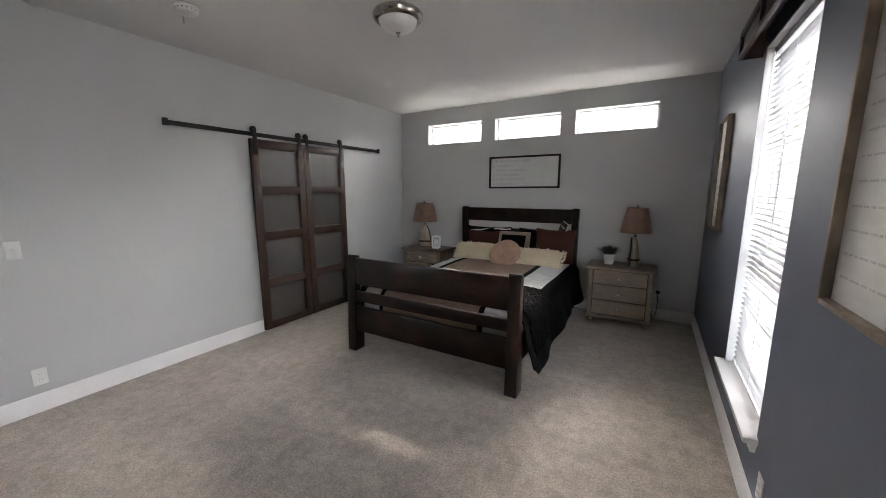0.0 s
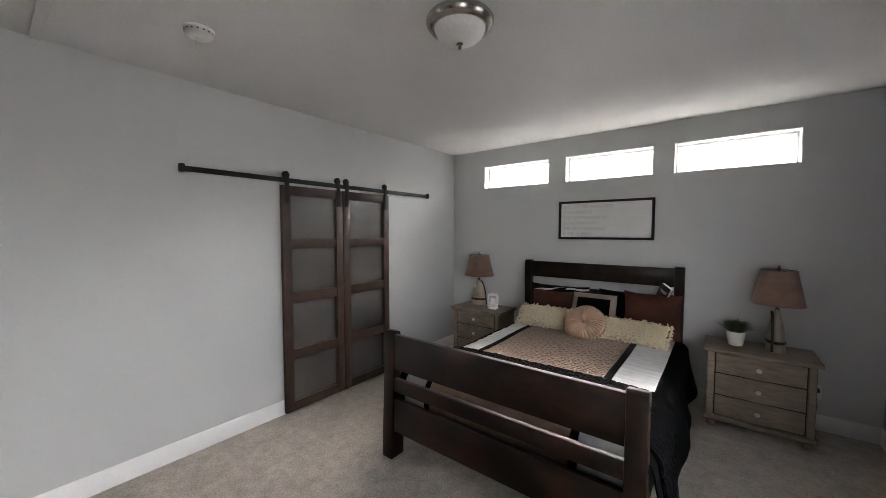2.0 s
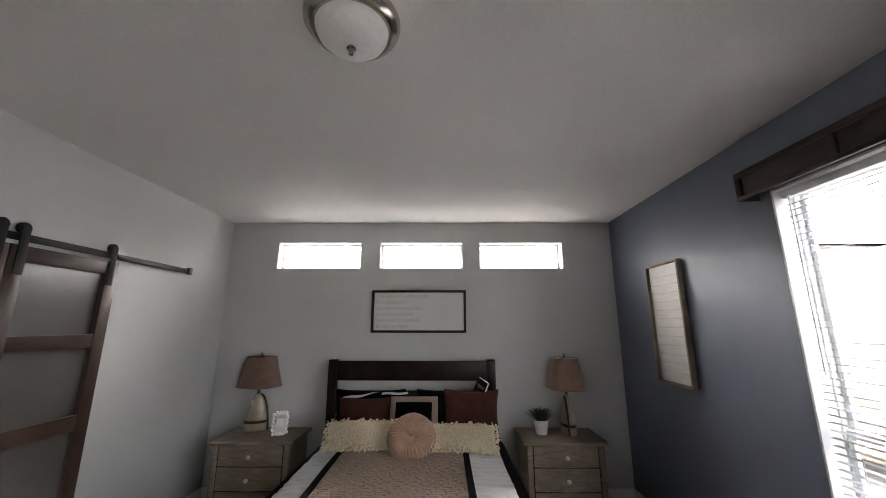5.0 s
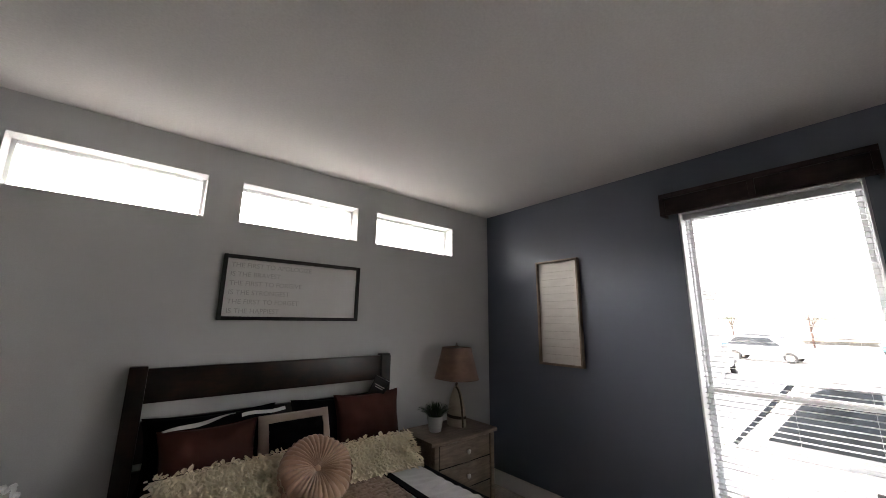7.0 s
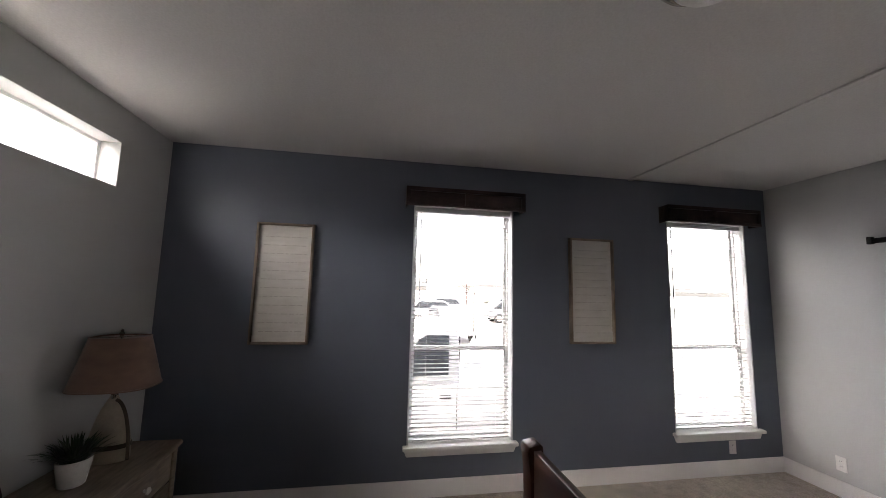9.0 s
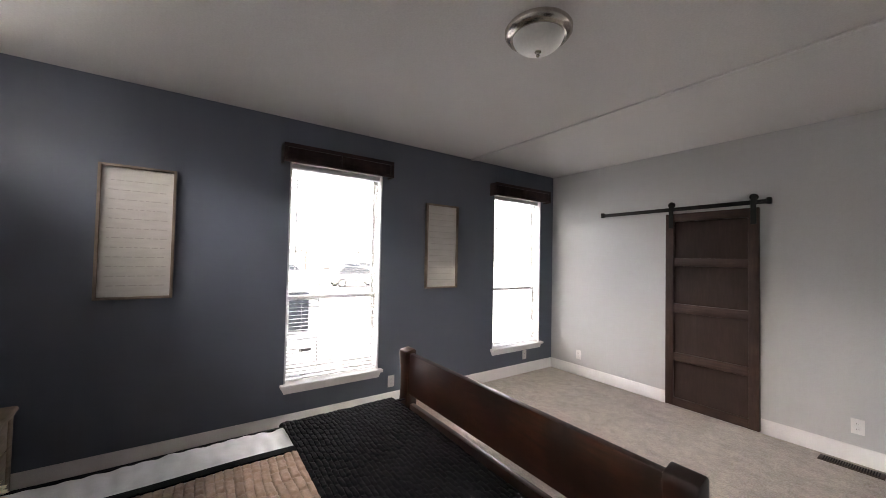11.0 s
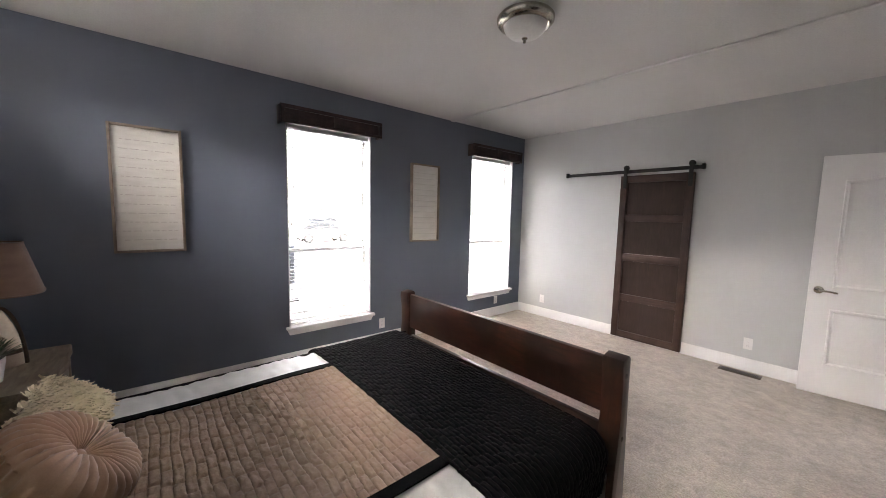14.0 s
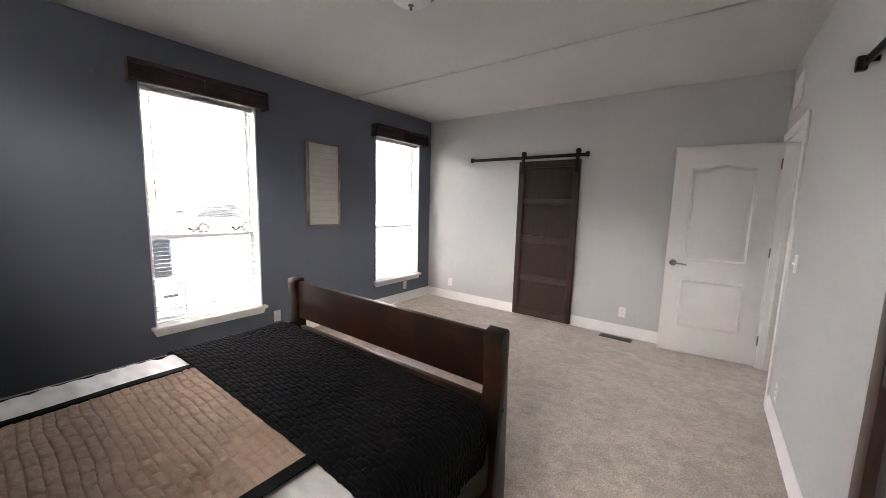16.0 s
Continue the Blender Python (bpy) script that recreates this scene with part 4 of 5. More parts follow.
PZ = TOPZ + 0.012
cushion("pillow_sham", pose(-2.44, 6.10, PZ, -14), 0.66, 0.40, 0.15, M_BLK, "black pillow sham propped on the headboard", group="black pillow shams")
cushion("pillow_sham", pose(-1.68, 6.10, PZ, -14), 0.66, 0.40, 0.15, M_BLK, "black pillow sham propped on the headboard", group="black pillow shams")
sh = thing("satin_sash", pose(0, 0, 0), "white satin strip along the top of a black sham", "pillow trim")
part("strip", sheet(lambda u, v: (-2.69 + 0.34 * u, 6.10 - 0.02 * v + 0.012 * math.sin(3 * u), 0.945 + 0.045 * u - 0.018 * v * math.sin(math.pi * min(1.0, u * 1.02 + 0.06)) + 0.004 * math.sin(9 * u)), 24, 4), M_SATIN, sh)
part("strip", sheet(lambda u, v: (-2.32 + 0.24 * u, 6.085 - 0.02 * v, 0.988 + 0.006 * u - 0.016 * v + 0.004 * math.sin(7 * u)), 18, 4), M_SATIN, sh)
cushion("brown_pillow", pose(-2.46, 5.98, PZ, -20, 0, 2), 0.48, 0.36, 0.15, M_BROWN, "red-brown faux leather throw pillow", group="brown pillows", edge=0.006)
cushion("brown_pillow", pose(-1.51, 6.0, PZ, -14, 0, -3), 0.50, 0.42, 0.15, M_BROWN, "red-brown faux leather throw pillow, taller", group="brown pillows", edge=0.006)
bp = cushion("bordered_pillow", pose(-2.02, 5.95, PZ, -20), 0.43, 0.365, 0.12, M_BLK, "black pillow with a wide taupe border", edge=0)
bo = bmesh.new()
for q in ((-0.215, -0.165, 0.0, 0.37), (0.165, 0.215, 0.0, 0.37), (-0.165, 0.165, 0.32, 0.37), (-0.165, 0.165, 0.0, 0.05)):
    def border(u, v, q=q):
        x, z = q[0] + (q[1] - q[0]) * u, q[2] + (q[3] - q[2]) * v
        uu, vv = x / 0.215, (z - 0.1825) / 0.1825
        b = max(0.0, (1 - min(1, uu * uu)) * (1 - min(1, vv * vv))) ** 0.42
        return (x * 0.985, -0.06 * b - 0.006 - 0.002 * math.sin(60 * (x + z)), z)
    tmp = to_mesh("tmp", sheet(border, 16, 16), M_BORDER)
    bo.from_mesh(tmp)
    bpy.data.meshes.remove(tmp)
bmesh.ops.solidify(bo, geom=bo.faces[:], thickness=0.006)
part("flange_border", bo, M_BORDER, bp, "taupe cloth border")
ruffle_pillow(pose(-2.41, 5.700, PZ + 0.012, -46, 0, 3), 0.60, 0.245, 0.13, "cream pillow covered in cloth petals", 3)
ruffle_pillow(pose(-1.64, 5.655, PZ + 0.012, -52, 0, -4), 0.60, 0.245, 0.13, "cream pillow covered in cloth petals", 8)
pleated_pillow(pose(-2.01, 5.685, PZ + 0.118, -46, 0, -4))

bk = thing("book", pose(-1.44, 6.120, 0.955, 0, 26, -38), "black hardback book leaning on the pillows", "book")
part("cover", rbox(-0.055, 0.055, -0.018, -0.015, 0, 0.16, 0.001), M_FRAMEBLK, bk)
part("cover", rbox(-0.055, 0.055, 0.015, 0.018, 0, 0.16, 0.001), M_FRAMEBLK, bk)
part("spine", rbox(-0.058, -0.055, -0.018, 0.018, 0, 0.16, 0.001), M_FRAMEBLK, bk)
part("page_block", rbox(-0.055, 0.052, -0.015, 0.015, 0.003, 0.157, 0), M_PAGES, bk)
for z, w in ((0.10, 0.04), (0.085, 0.03)):
    part("title_bar", rbox(-w, w, -0.0188, -0.0182, z, z + 0.007, 0), M_INK2, bk)


# ---------------------------------------------------------------- nightstands
def bow(x, w, d):
    """Serpentine front: how far forward the front is at x from the middle."""
    s = x / (w / 2)
    return d * (0.55 + 0.45 * math.cos(math.pi * s) + 0.18 * math.cos(3 * math.pi * s))


def front_slab(w, x0, x1, z0, z1, y_front, d, thick, n=32, ease=0.003):
    bm = bmesh.new()
    cols = []
    for i in range(n + 1):
        x = x0 + (x1 - x0) * i / n
        y = y_front - bow(x, w, d)
        cols.append([bm.verts.new(p) for p in ((x, y + ease, z0), (x, y, z0 + ease), (x, y, z1 - ease), (x, y + ease, z1), (x, y_front + thick, z1), (x, y_front + thick, z0))])
    for a, b in zip(cols, cols[1:]):
        for k in range(6):
            m = (k + 1) % 6
            bm.faces.new((a[k], a[m], b[m], b[k]))
    bm.faces.new(cols[0])
    bm.faces.new(cols[-1][::-1])
    bmesh.ops.recalc_face_normals(bm, faces=bm.faces)
    return bm


def nightstand(at, label):
    """Front towards -y; the back stands at local y 0."""
    t = thing("nightstand", at, label, "nightstand", "pair of nightstands")
    w, dp, h = 0.63, 0.42, 0.648
    yf = -dp
    part("carcass", rbox(-w / 2, w / 2, yf + 0.03, 0, 0.075, h - 0.03, 0.003), M_STAND, t)
    for x in (-w / 2 - 0.004, w / 2 - 0.040):
        part("corner_post", rbox(x, x + 0.044, yf - 0.004, yf + 0.05, 0.075, h - 0.03, 0.008, 3), M_STAND, t)
    part("top", front_slab(w + 0.07, -w / 2 - 0.035, w / 2 + 0.035, h - 0.030, h, yf - 0.012, 0.022, dp + 0.012, 40, 0.008), M_STAND, t)
    part("plinth", front_slab(w + 0.04, -w / 2 - 0.018, w / 2 + 0.018, 0.055, 0.095, yf - 0.006, 0.018, dp, 40, 0.008), M_STAND, t)
    for z0, z1 in ((0.455, 0.610), (0.275, 0.445), (0.105, 0.265)):
        part("drawer_gap", rbox(-w / 2 + 0.042, w / 2 - 0.042, yf + 0.006, yf + 0.04, z0 - 0.006, z1 + 0.006, 0), M_GAP, t)
        d = part("drawer", front_slab(w, -w / 2 + 0.050, w / 2 - 0.050, z0, z1, yf + 0.004, 0.014, 0.02, 32), M_STAND, t)
        part("knob", lathe([(0.0, 0.0), (0.008, 0.0), (0.007, 0.012), (0.016, 0.018), (0.018, 0.026), (0.012, 0.032), (0.0, 0.034)], 20), M_KNOB, d, "antique white round knob",
             at=pose(0, yf - 0.009, (z0 + z1) / 2, 90))
    for x in (-w / 2 + 0.03, w / 2 - 0.03):
        for y in (yf + 0.02, -0.035):
            part("bun_foot", lathe([(0.018, 0.0), (0.030, 0.008), (0.034, 0.024), (0.028, 0.042), (0.018, 0.055)], 20), M_STAND, t, at=pose(x, y, 0))
    return t


nightstand(pose(-0.745, 6.275, 0), "weathered grey oak three-drawer nightstand below the plant and lamp")
nightstand(pose(-3.355, 6.275, 0), "weathered grey oak three-drawer nightstand below lamp and picture frame")
NSZ = 0.648


def table_lamp(at, label, turn=0):
    l = thing("table_lamp", at, label, "table lamp", "pair of bedside lamps")
    part("base", lathe([(0.0, 0.0), (0.086, 0.0), (0.090, 0.004), (0.090, 0.030), (0.087, 0.09), (0.078, 0.15), (0.064, 0.21), (0.048, 0.26), (0.031, 0.30), (0.020, 0.322), (0.016, 0.334), (0.0, 0.334)], 44, 1.13, 0.66), M_LAMP, l, "brushed champagne metal bullet body", at=pose(0, 0, 0, 0, 0, turn))
    part("band", lathe([(0.0885, 0.066), (0.0915, 0.068), (0.0910, 0.088), (0.0868, 0.090)], 44, 1.13, 0.68), M_BAND, l, "dark bronze strap", at=pose(0, 0, 0, 0, 0, turn))
    arc = [(0.020 + 0.092 * math.sin(a) ** 0.7 if a > 0 else 0.02, -0.035, 0.32 - 0.31 * (1 - math.cos(a)) ** 0.8) for a in np.linspace(0.05, math.pi / 2, 18)]
    part("side_strap", tube(arc, 0.0085, 8), M_BAND, l, "dark curved metal strap", at=pose(0, 0, 0, 0, 0, turn))
    part("stem", lathe([(0.016, 0.318), (0.016, 0.34), (0.009, 0.345), (0.009, 0.655), (0.0, 0.655)], 16), M_NICKEL, l)
    part("finial", lathe([(0.004, 0.648), (0.011, 0.656), (0.012, 0.664), (0.007, 0.672), (0.008, 0.682), (0.0, 0.690)], 14), M_NICKEL, l)
    for a in (0, 120, 240):
        part("spider_arm", tube([(0, 0, 0.645), (0.118, 0, 0.640)], 0.003, 6), M_NICKEL, l, at=pose(0, 0, 0, 0, 0, a))
    z0, z1 = 0.385, 0.645
    sh_ = part("shade", lathe([(0.182, z0), (0.122, z1)], 64, 1.06, 0.88, 2.8), M_SHADE, l, "tapered taupe linen shade")
    me = sh_.data
    b = bmesh.new()
    b.from_mesh(me)
    bmesh.ops.delete(b, geom=[f for f in b.faces if len(f.verts) > 4], context="FACES_ONLY")
    bmesh.ops.solidify(b, geom=b.faces[:], thickness=0.003)
    b.to_mesh(me)
    b.free()
    for r, z in ((0.1825, z0), (0.1225, z1)):
        part("shade_binding", lathe([(r - 0.004, z - 0.004), (r + 0.002, z - 0.004), (r + 0.002, z + 0.004), (r - 0.004, z + 0.004), (r - 0.004, z - 0.004)], 64, 1.06, 0.88, 2.8), M_SHADE, sh_)
    return l


table_lamp(pose(-3.49, 6.165, NSZ, 0, 0, -20), "champagne metal bedside lamp with taupe shade, unlit", 32)
table_lamp(pose(-0.635, 6.095, NSZ, 0, 0, 92), "champagne metal bedside lamp with taupe shade, unlit", -180)


tg = thing("hang_tag", pose(-3.515, 6.095, NSZ + 0.275, 8, 0, -18), "torn white paper tag hanging from the lamp neck", "tag")
part("paper", sheet(lambda u, v: (0.035 * u - 0.012 * v, -0.004 * math.sin(3 * u), -0.055 * v * (0.75 + 0.25 * u)), 6, 6), M_PAPER, tg)
part("string", tube([(0.02, 0, 0), (0.03, 0.02, 0.035)], 0.0012, 5), M_INK, tg)

plate("power_outlet", pose(-0.365, N, 0.31), "white plastic double outlet plate behind the nightstand")
cd = thing("lamp_cord", pose(0, 0, 0), "black lamp cord plugged in beside the nightstand", "cord")
part("plug", rbox(-0.384, -0.346, N - 0.045, N - 0.008, 0.312, 0.345, 0.006), M_BLACK, cd)
part("cable", tube([(-0.365, N - 0.04, 0.315), (-0.362, N - 0.055, 0.22), (-0.366, N - 0.05, 0.10), (-0.38, N - 0.03, 0.03), (-0.42, N - 0.03, 0.012)], 0.004, 6), M_BLACK, cd)


def potted_plant(at):
    p = thing("potted_plant", at, "small dark green grassy plant in a white pot", "plant")
    part("pot", lathe([(0.0, 0.0), (0.038, 0.0), (0.042, 0.004), (0.054, 0.078), (0.056, 0.098), (0.053, 0.100), (0.049, 0.094), (0.046, 0.080), (0.0, 0.080)], 36), M_POT, p)
    part("soil", lathe([(0.0465, 0.081), (0.03, 0.086), (0.0, 0.088)], 24), M_SOIL, p)
    rng = random.Random(5)
    bm = bmesh.new()
    for _ in range(320):
        a, lean, ln = rng.uniform(0, 6.283), rng.uniform(0.05, 1.0), rng.uniform(0.055, 0.115)
        r0 = rng.uniform(0, 0.036)
        o = Vector((r0 * math.cos(a), r0 * math.sin(a), 0.084))
        dr = Vector((math.cos(a), math.sin(a), 0))
        sd_ = Vector((-math.sin(a), math.cos(a), 0))
        prev = None
        for k in range(5):
            s = k / 4
            q = o + dr * (ln * (lean * s + 0.25 * lean * s * s)) + Vector((0, 0, ln * (s - 0.45 * lean * s * s)))
            hw = 0.0050 * (1 - s) ** 0.6 + 0.0004
            row = [bm.verts.new(q - sd_ * hw), bm.verts.new(q + sd_ * hw)]
            if prev:
                bm.faces.new((prev[0], prev[1], row[1], row[0]))
            prev = row
    part("foliage", bm, M_LEAF, p, "many thin dark green blades")


potted_plant(pose(-0.885, 6.075, NSZ) @ Matrix.Scale(1.18, 4))

pf = thing("photo_frame", pose(-3.20, 6.01, NSZ, -10, 0, 14) @ Matrix.Scale(1.3, 4), "small silver filigree picture frame on the nightstand", "picture frame")
part("photo", rbox(-0.036, 0.036, -0.003, 0.003, 0.02, 0.125, 0.001), M_INK2, pf, "grey card with a white corner")
cn = bmesh.new()
va = [cn.verts.new((x, -0.0032, z)) for x, z in ((-0.034, 0.022), (0.034, 0.022), (0.034, 0.105), (-0.034, 0.070))]
cn.faces.new(va)
bmesh.ops.solidify(cn, geom=cn.faces[:], thickness=-0.0010)
part("card_corner", cn, M_POT, pf)
part("text_line", rbox(-0.016, 0.014, -0.0042, -0.0032, 0.100, 0.103, 0), M_POT, pf)
part("backing", rbox(-0.034, 0.034, 0.003, 0.008, 0.02, 0.125, 0.001), M_SILVER, pf)
rimpts = []
for k in range(120):
    a = 2 * math.pi * k / 120
    c, s = math.cos(a), math.sin(a)
    q = (abs(c) ** 6 + abs(s) ** 6) ** (-1 / 6)
    wv = 1 + 0.11 * math.sin(16 * a)
    rimpts.append((0.046 * c * q * wv, 0.004 * math.sin(18 * a), 0.073 + 0.066 * s * q * wv))
part("scrolled_rim", tube(rimpts, 0.0065, 8, True), M_SILVER, pf)
part("scrolled_rim", tube([(x * 0.86, -0.004, 0.073 + (z - 0.073) * 0.88) for x, y, z in rimpts], 0.0035, 6, True), M_SILVER, pf)
part("easel_back", rbox(-0.02, 0.02, 0.008, 0.011, 0.0, 0.10, 0.001), M_SILVER, pf, at=pose(0, 0.0, 0.004, 14))


# ---------------------------------------------------------------- wall art
def picture_frame(parent, w, h, bw, d, mat_):
    for nm, q in (("frame_stile", (-w / 2, -w / 2 + bw, 0, h)), ("frame_stile", (w / 2 - bw, w / 2, 0, h)), ("frame_rail", (-w / 2 + bw, w / 2 - bw, 0, bw)), ("frame_rail", (-w / 2 + bw, w / 2 - bw, h - bw, h))):
        part(nm, rbox(q[0], q[1], -d, -0.002, q[2], q[3], 0.003), mat_, parent)


art = thing("wall_art", pose(-2.009, N, 1.517), "white lettered sign in a slim black frame above the bed", "wall art")
picture_frame(art, 0.955, 0.424, 0.024, 0.036, M_FRAMEBLK)
part("print", rbox(-0.462, 0.462, -0.014, -0.004, 0.015, 0.409, 0), M_PAPER, art)


def lettering(body, x, z, size, parent, y):
    cu = bpy.data.curves.new("words", "FONT")
    cu.body, cu.size, cu.extrude = body, size, 0.0004
    tmp = new("words", cu)
    me = bpy.data.meshes.new_from_object(tmp.evaluated_get(bpy.context.evaluated_depsgraph_get()))
    bpy.data.objects.remove(tmp)
    me.materials.clear()
    me.materials.append(M_INK)
    o = new("lettering", me)
    o.parent = parent
    o.matrix_basis = pose(x, y, z, 90)


for k, line in enumerate(("THE FIRST TO APOLOGIZE", "IS THE BRAVEST", "THE FIRST TO FORGIVE", "IS THE STRONGEST", "THE FIRST TO FORGET", "IS THE HAPPIEST")):
    lettering(line, -0.43, 0.345 - k * 0.060, 0.044, art, -0.0150)


def plank_sign(yc, label):
    a = thing("wall_art", pose(E, yc, 1.158, 0, 0, -90), label, "wall art", "framed signs on the blue wall")
    w, h = 0.42, 0.918
    picture_frame(a, w, h, 0.017, 0.045, M_FRAMEWOOD)
    part("print", rbox(-w / 2 + 0.014, w / 2 - 0.014, -0.018, -0.004, 0.014, h - 0.014, 0), M_LINEN, a)
    rng = random.Random(int(yc * 10))
    for r in range(12):
        z = h - 0.105 - r * 0.0655
        x = -w / 2 + 0.045 + rng.uniform(0, 0.02)
        bm = bmesh.new()
        while x < w / 2 - 0.06:
            ln = rng.uniform(0.012, 0.055)
            e = min(x + ln, w / 2 - 0.045)
            rbox(x, e, -0.0196, -0.0186, z - 0.003, z + 0.003, 0, 1, bm)
            x = e + 0.012
        part("text_line", bm, M_INK2, a)


plank_sign(5.432, "tall cream sign with rows of small lettering in a driftwood frame")
plank_sign(2.855, "tall cream sign with rows of small lettering in a driftwood frame")


# ---------------------------------------------------------------- the room beyond the doorway
HX = -9.2
solid("floor_hall", rbox(HX, W - 0.115, -1.6, 3.4, -0.12, -0.002, 0), M_FLOOR2, "dark brown plank vinyl floor beyond the doorway", "floor", "structure")
solid("ceiling_hall", rbox(HX, W - 0.5, -1.6, 3.4, H, H + 0.12, 0), M_CEIL, "white ceiling of the next room", "ceiling", "structure")
hw = bmesh.new()
for q in ((HX - 0.12, HX, -1.72, 3.52, 0, H), (HX, W - 0.115, 3.4, 3.445, 0, H), (W - 0.115, W - 0.02, -1.6, S - TW, 0, H)):
    rbox(*q, 0, 1, hw)
solid("wall_hall", hw, M_WALL, "light grey walls of the next room", "wall", "structure")
# the opening is out of view, added to let daylight into this room
solid("wall_hall_daylight", pierced([HX, W - 0.115], [0.0, H], [(-7.4, -5.6, 0.9, 2.1)], lambda u, v, d: (u, -1.6 - d * 0.12, v)), M_WALL, "grey wall of the next room with an unseen opening added for daylight", "wall", "structure")

kc = thing("kitchen_island", pose(-7.5, 0.9, 0), "dark grey kitchen island with a pale counter", "kitchen island")
part("body", rbox(0, 0.85, 0.02, 0.98, 0.0, 0.88, 0.004), M_CARGREY, kc)
part("counter", rbox(-0.06, 1.35, 0, 1.0, 0.88, 0.92, 0.006), M_COUNTER, kc)
for y in (0.06, 0.53):
    part("panel", rbox(0.85, 0.862, y, y + 0.40, 0.08, 0.82, 0.004), M_CARGREY, kc)
uc = thing("wall_cabinet", pose(HX, 1.55, 1.82), "honey oak wall cabinet", "cabinet")
part("body", rbox(0, 0.32, 0, 1.6, 0, 0.42, 0.003), M_OAK, uc)
for y in (0.02, 0.55, 1.08):
    part("door", rbox(0.32, 0.338, y, y + 0.50, 0.02, 0.40, 0.004), M_OAK, uc)


def figurine(at):
    """Recumbent white animal ornament, one plain shape."""
    bm = bmesh.new()
    for x, z, rx, rz in ((0.0, 0.07, 0.16, 0.07), (0.13, 0.12, 0.06, 0.09), (0.17, 0.20, 0.06, 0.05), (0.14, 0.245, 0.02, 0.035), (-0.15, 0.05, 0.10, 0.035), (0.16, 0.025, 0.11, 0.025)):
        r = bmesh.ops.create_uvsphere(bm, u_segments=16, v_segments=10, radius=1.0)
        bmesh.ops.scale(bm, vec=(rx, rx * 0.6, rz), verts=r["verts"])
        bmesh.ops.translate(bm, vec=(x, 0, z), verts=r["verts"])
    solid("figurine", bm, M_POT, "white ceramic animal figurine lying on the counter", "ornament", at=at)


figurine(pose(-7.15, 1.80, 0.92, 0, 0, 80))


def stool(at):
    s = thing("bar_stool", at, "dark wooden bar stool with splayed legs", "stool")
    part("seat", lathe([(0.0, 0.60), (0.16, 0.60), (0.175, 0.615), (0.17, 0.635), (0.0, 0.628)], 28), M_BEDPOST, s)
    for k in range(4):
        a = math.pi / 4 + k * math.pi / 2
        part("leg", tube([(0.11 * math.cos(a), 0.11 * math.sin(a), 0.61), (0.19 * math.cos(a), 0.19 * math.sin(a), 0.0)], 0.016, 10), M_BEDPOST, s)
        b = a + math.pi / 2
        part("rung", tube([(0.165 * math.cos(a), 0.165 * math.sin(a), 0.2), (0.165 * math.cos(b), 0.165 * math.sin(b), 0.2)], 0.010, 8), M_BEDPOST, s)


stool(pose(-6.25, 1.72, 0))


# ---------------------------------------------------------------- outdoors
GZ = -0.90
solid("ground", rbox(-400, 400, -400, 400, GZ - 0.5, GZ, 0), M_GRAVEL, "pale gravel and concrete sales lot", "ground", "structure")
sk = bmesh.new()
for q in ((E + 0.02, E + TW - 0.02, S - TW, N + TW, GZ, -0.12), (HX, E + TW, N + 0.02, N + TW - 0.02, GZ, -0.12), (HX, E + TW, S - TW, S - TW + 0.1, GZ, -0.12)):
    rbox(*q, 0, 1, sk)
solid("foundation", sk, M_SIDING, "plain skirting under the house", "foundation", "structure")


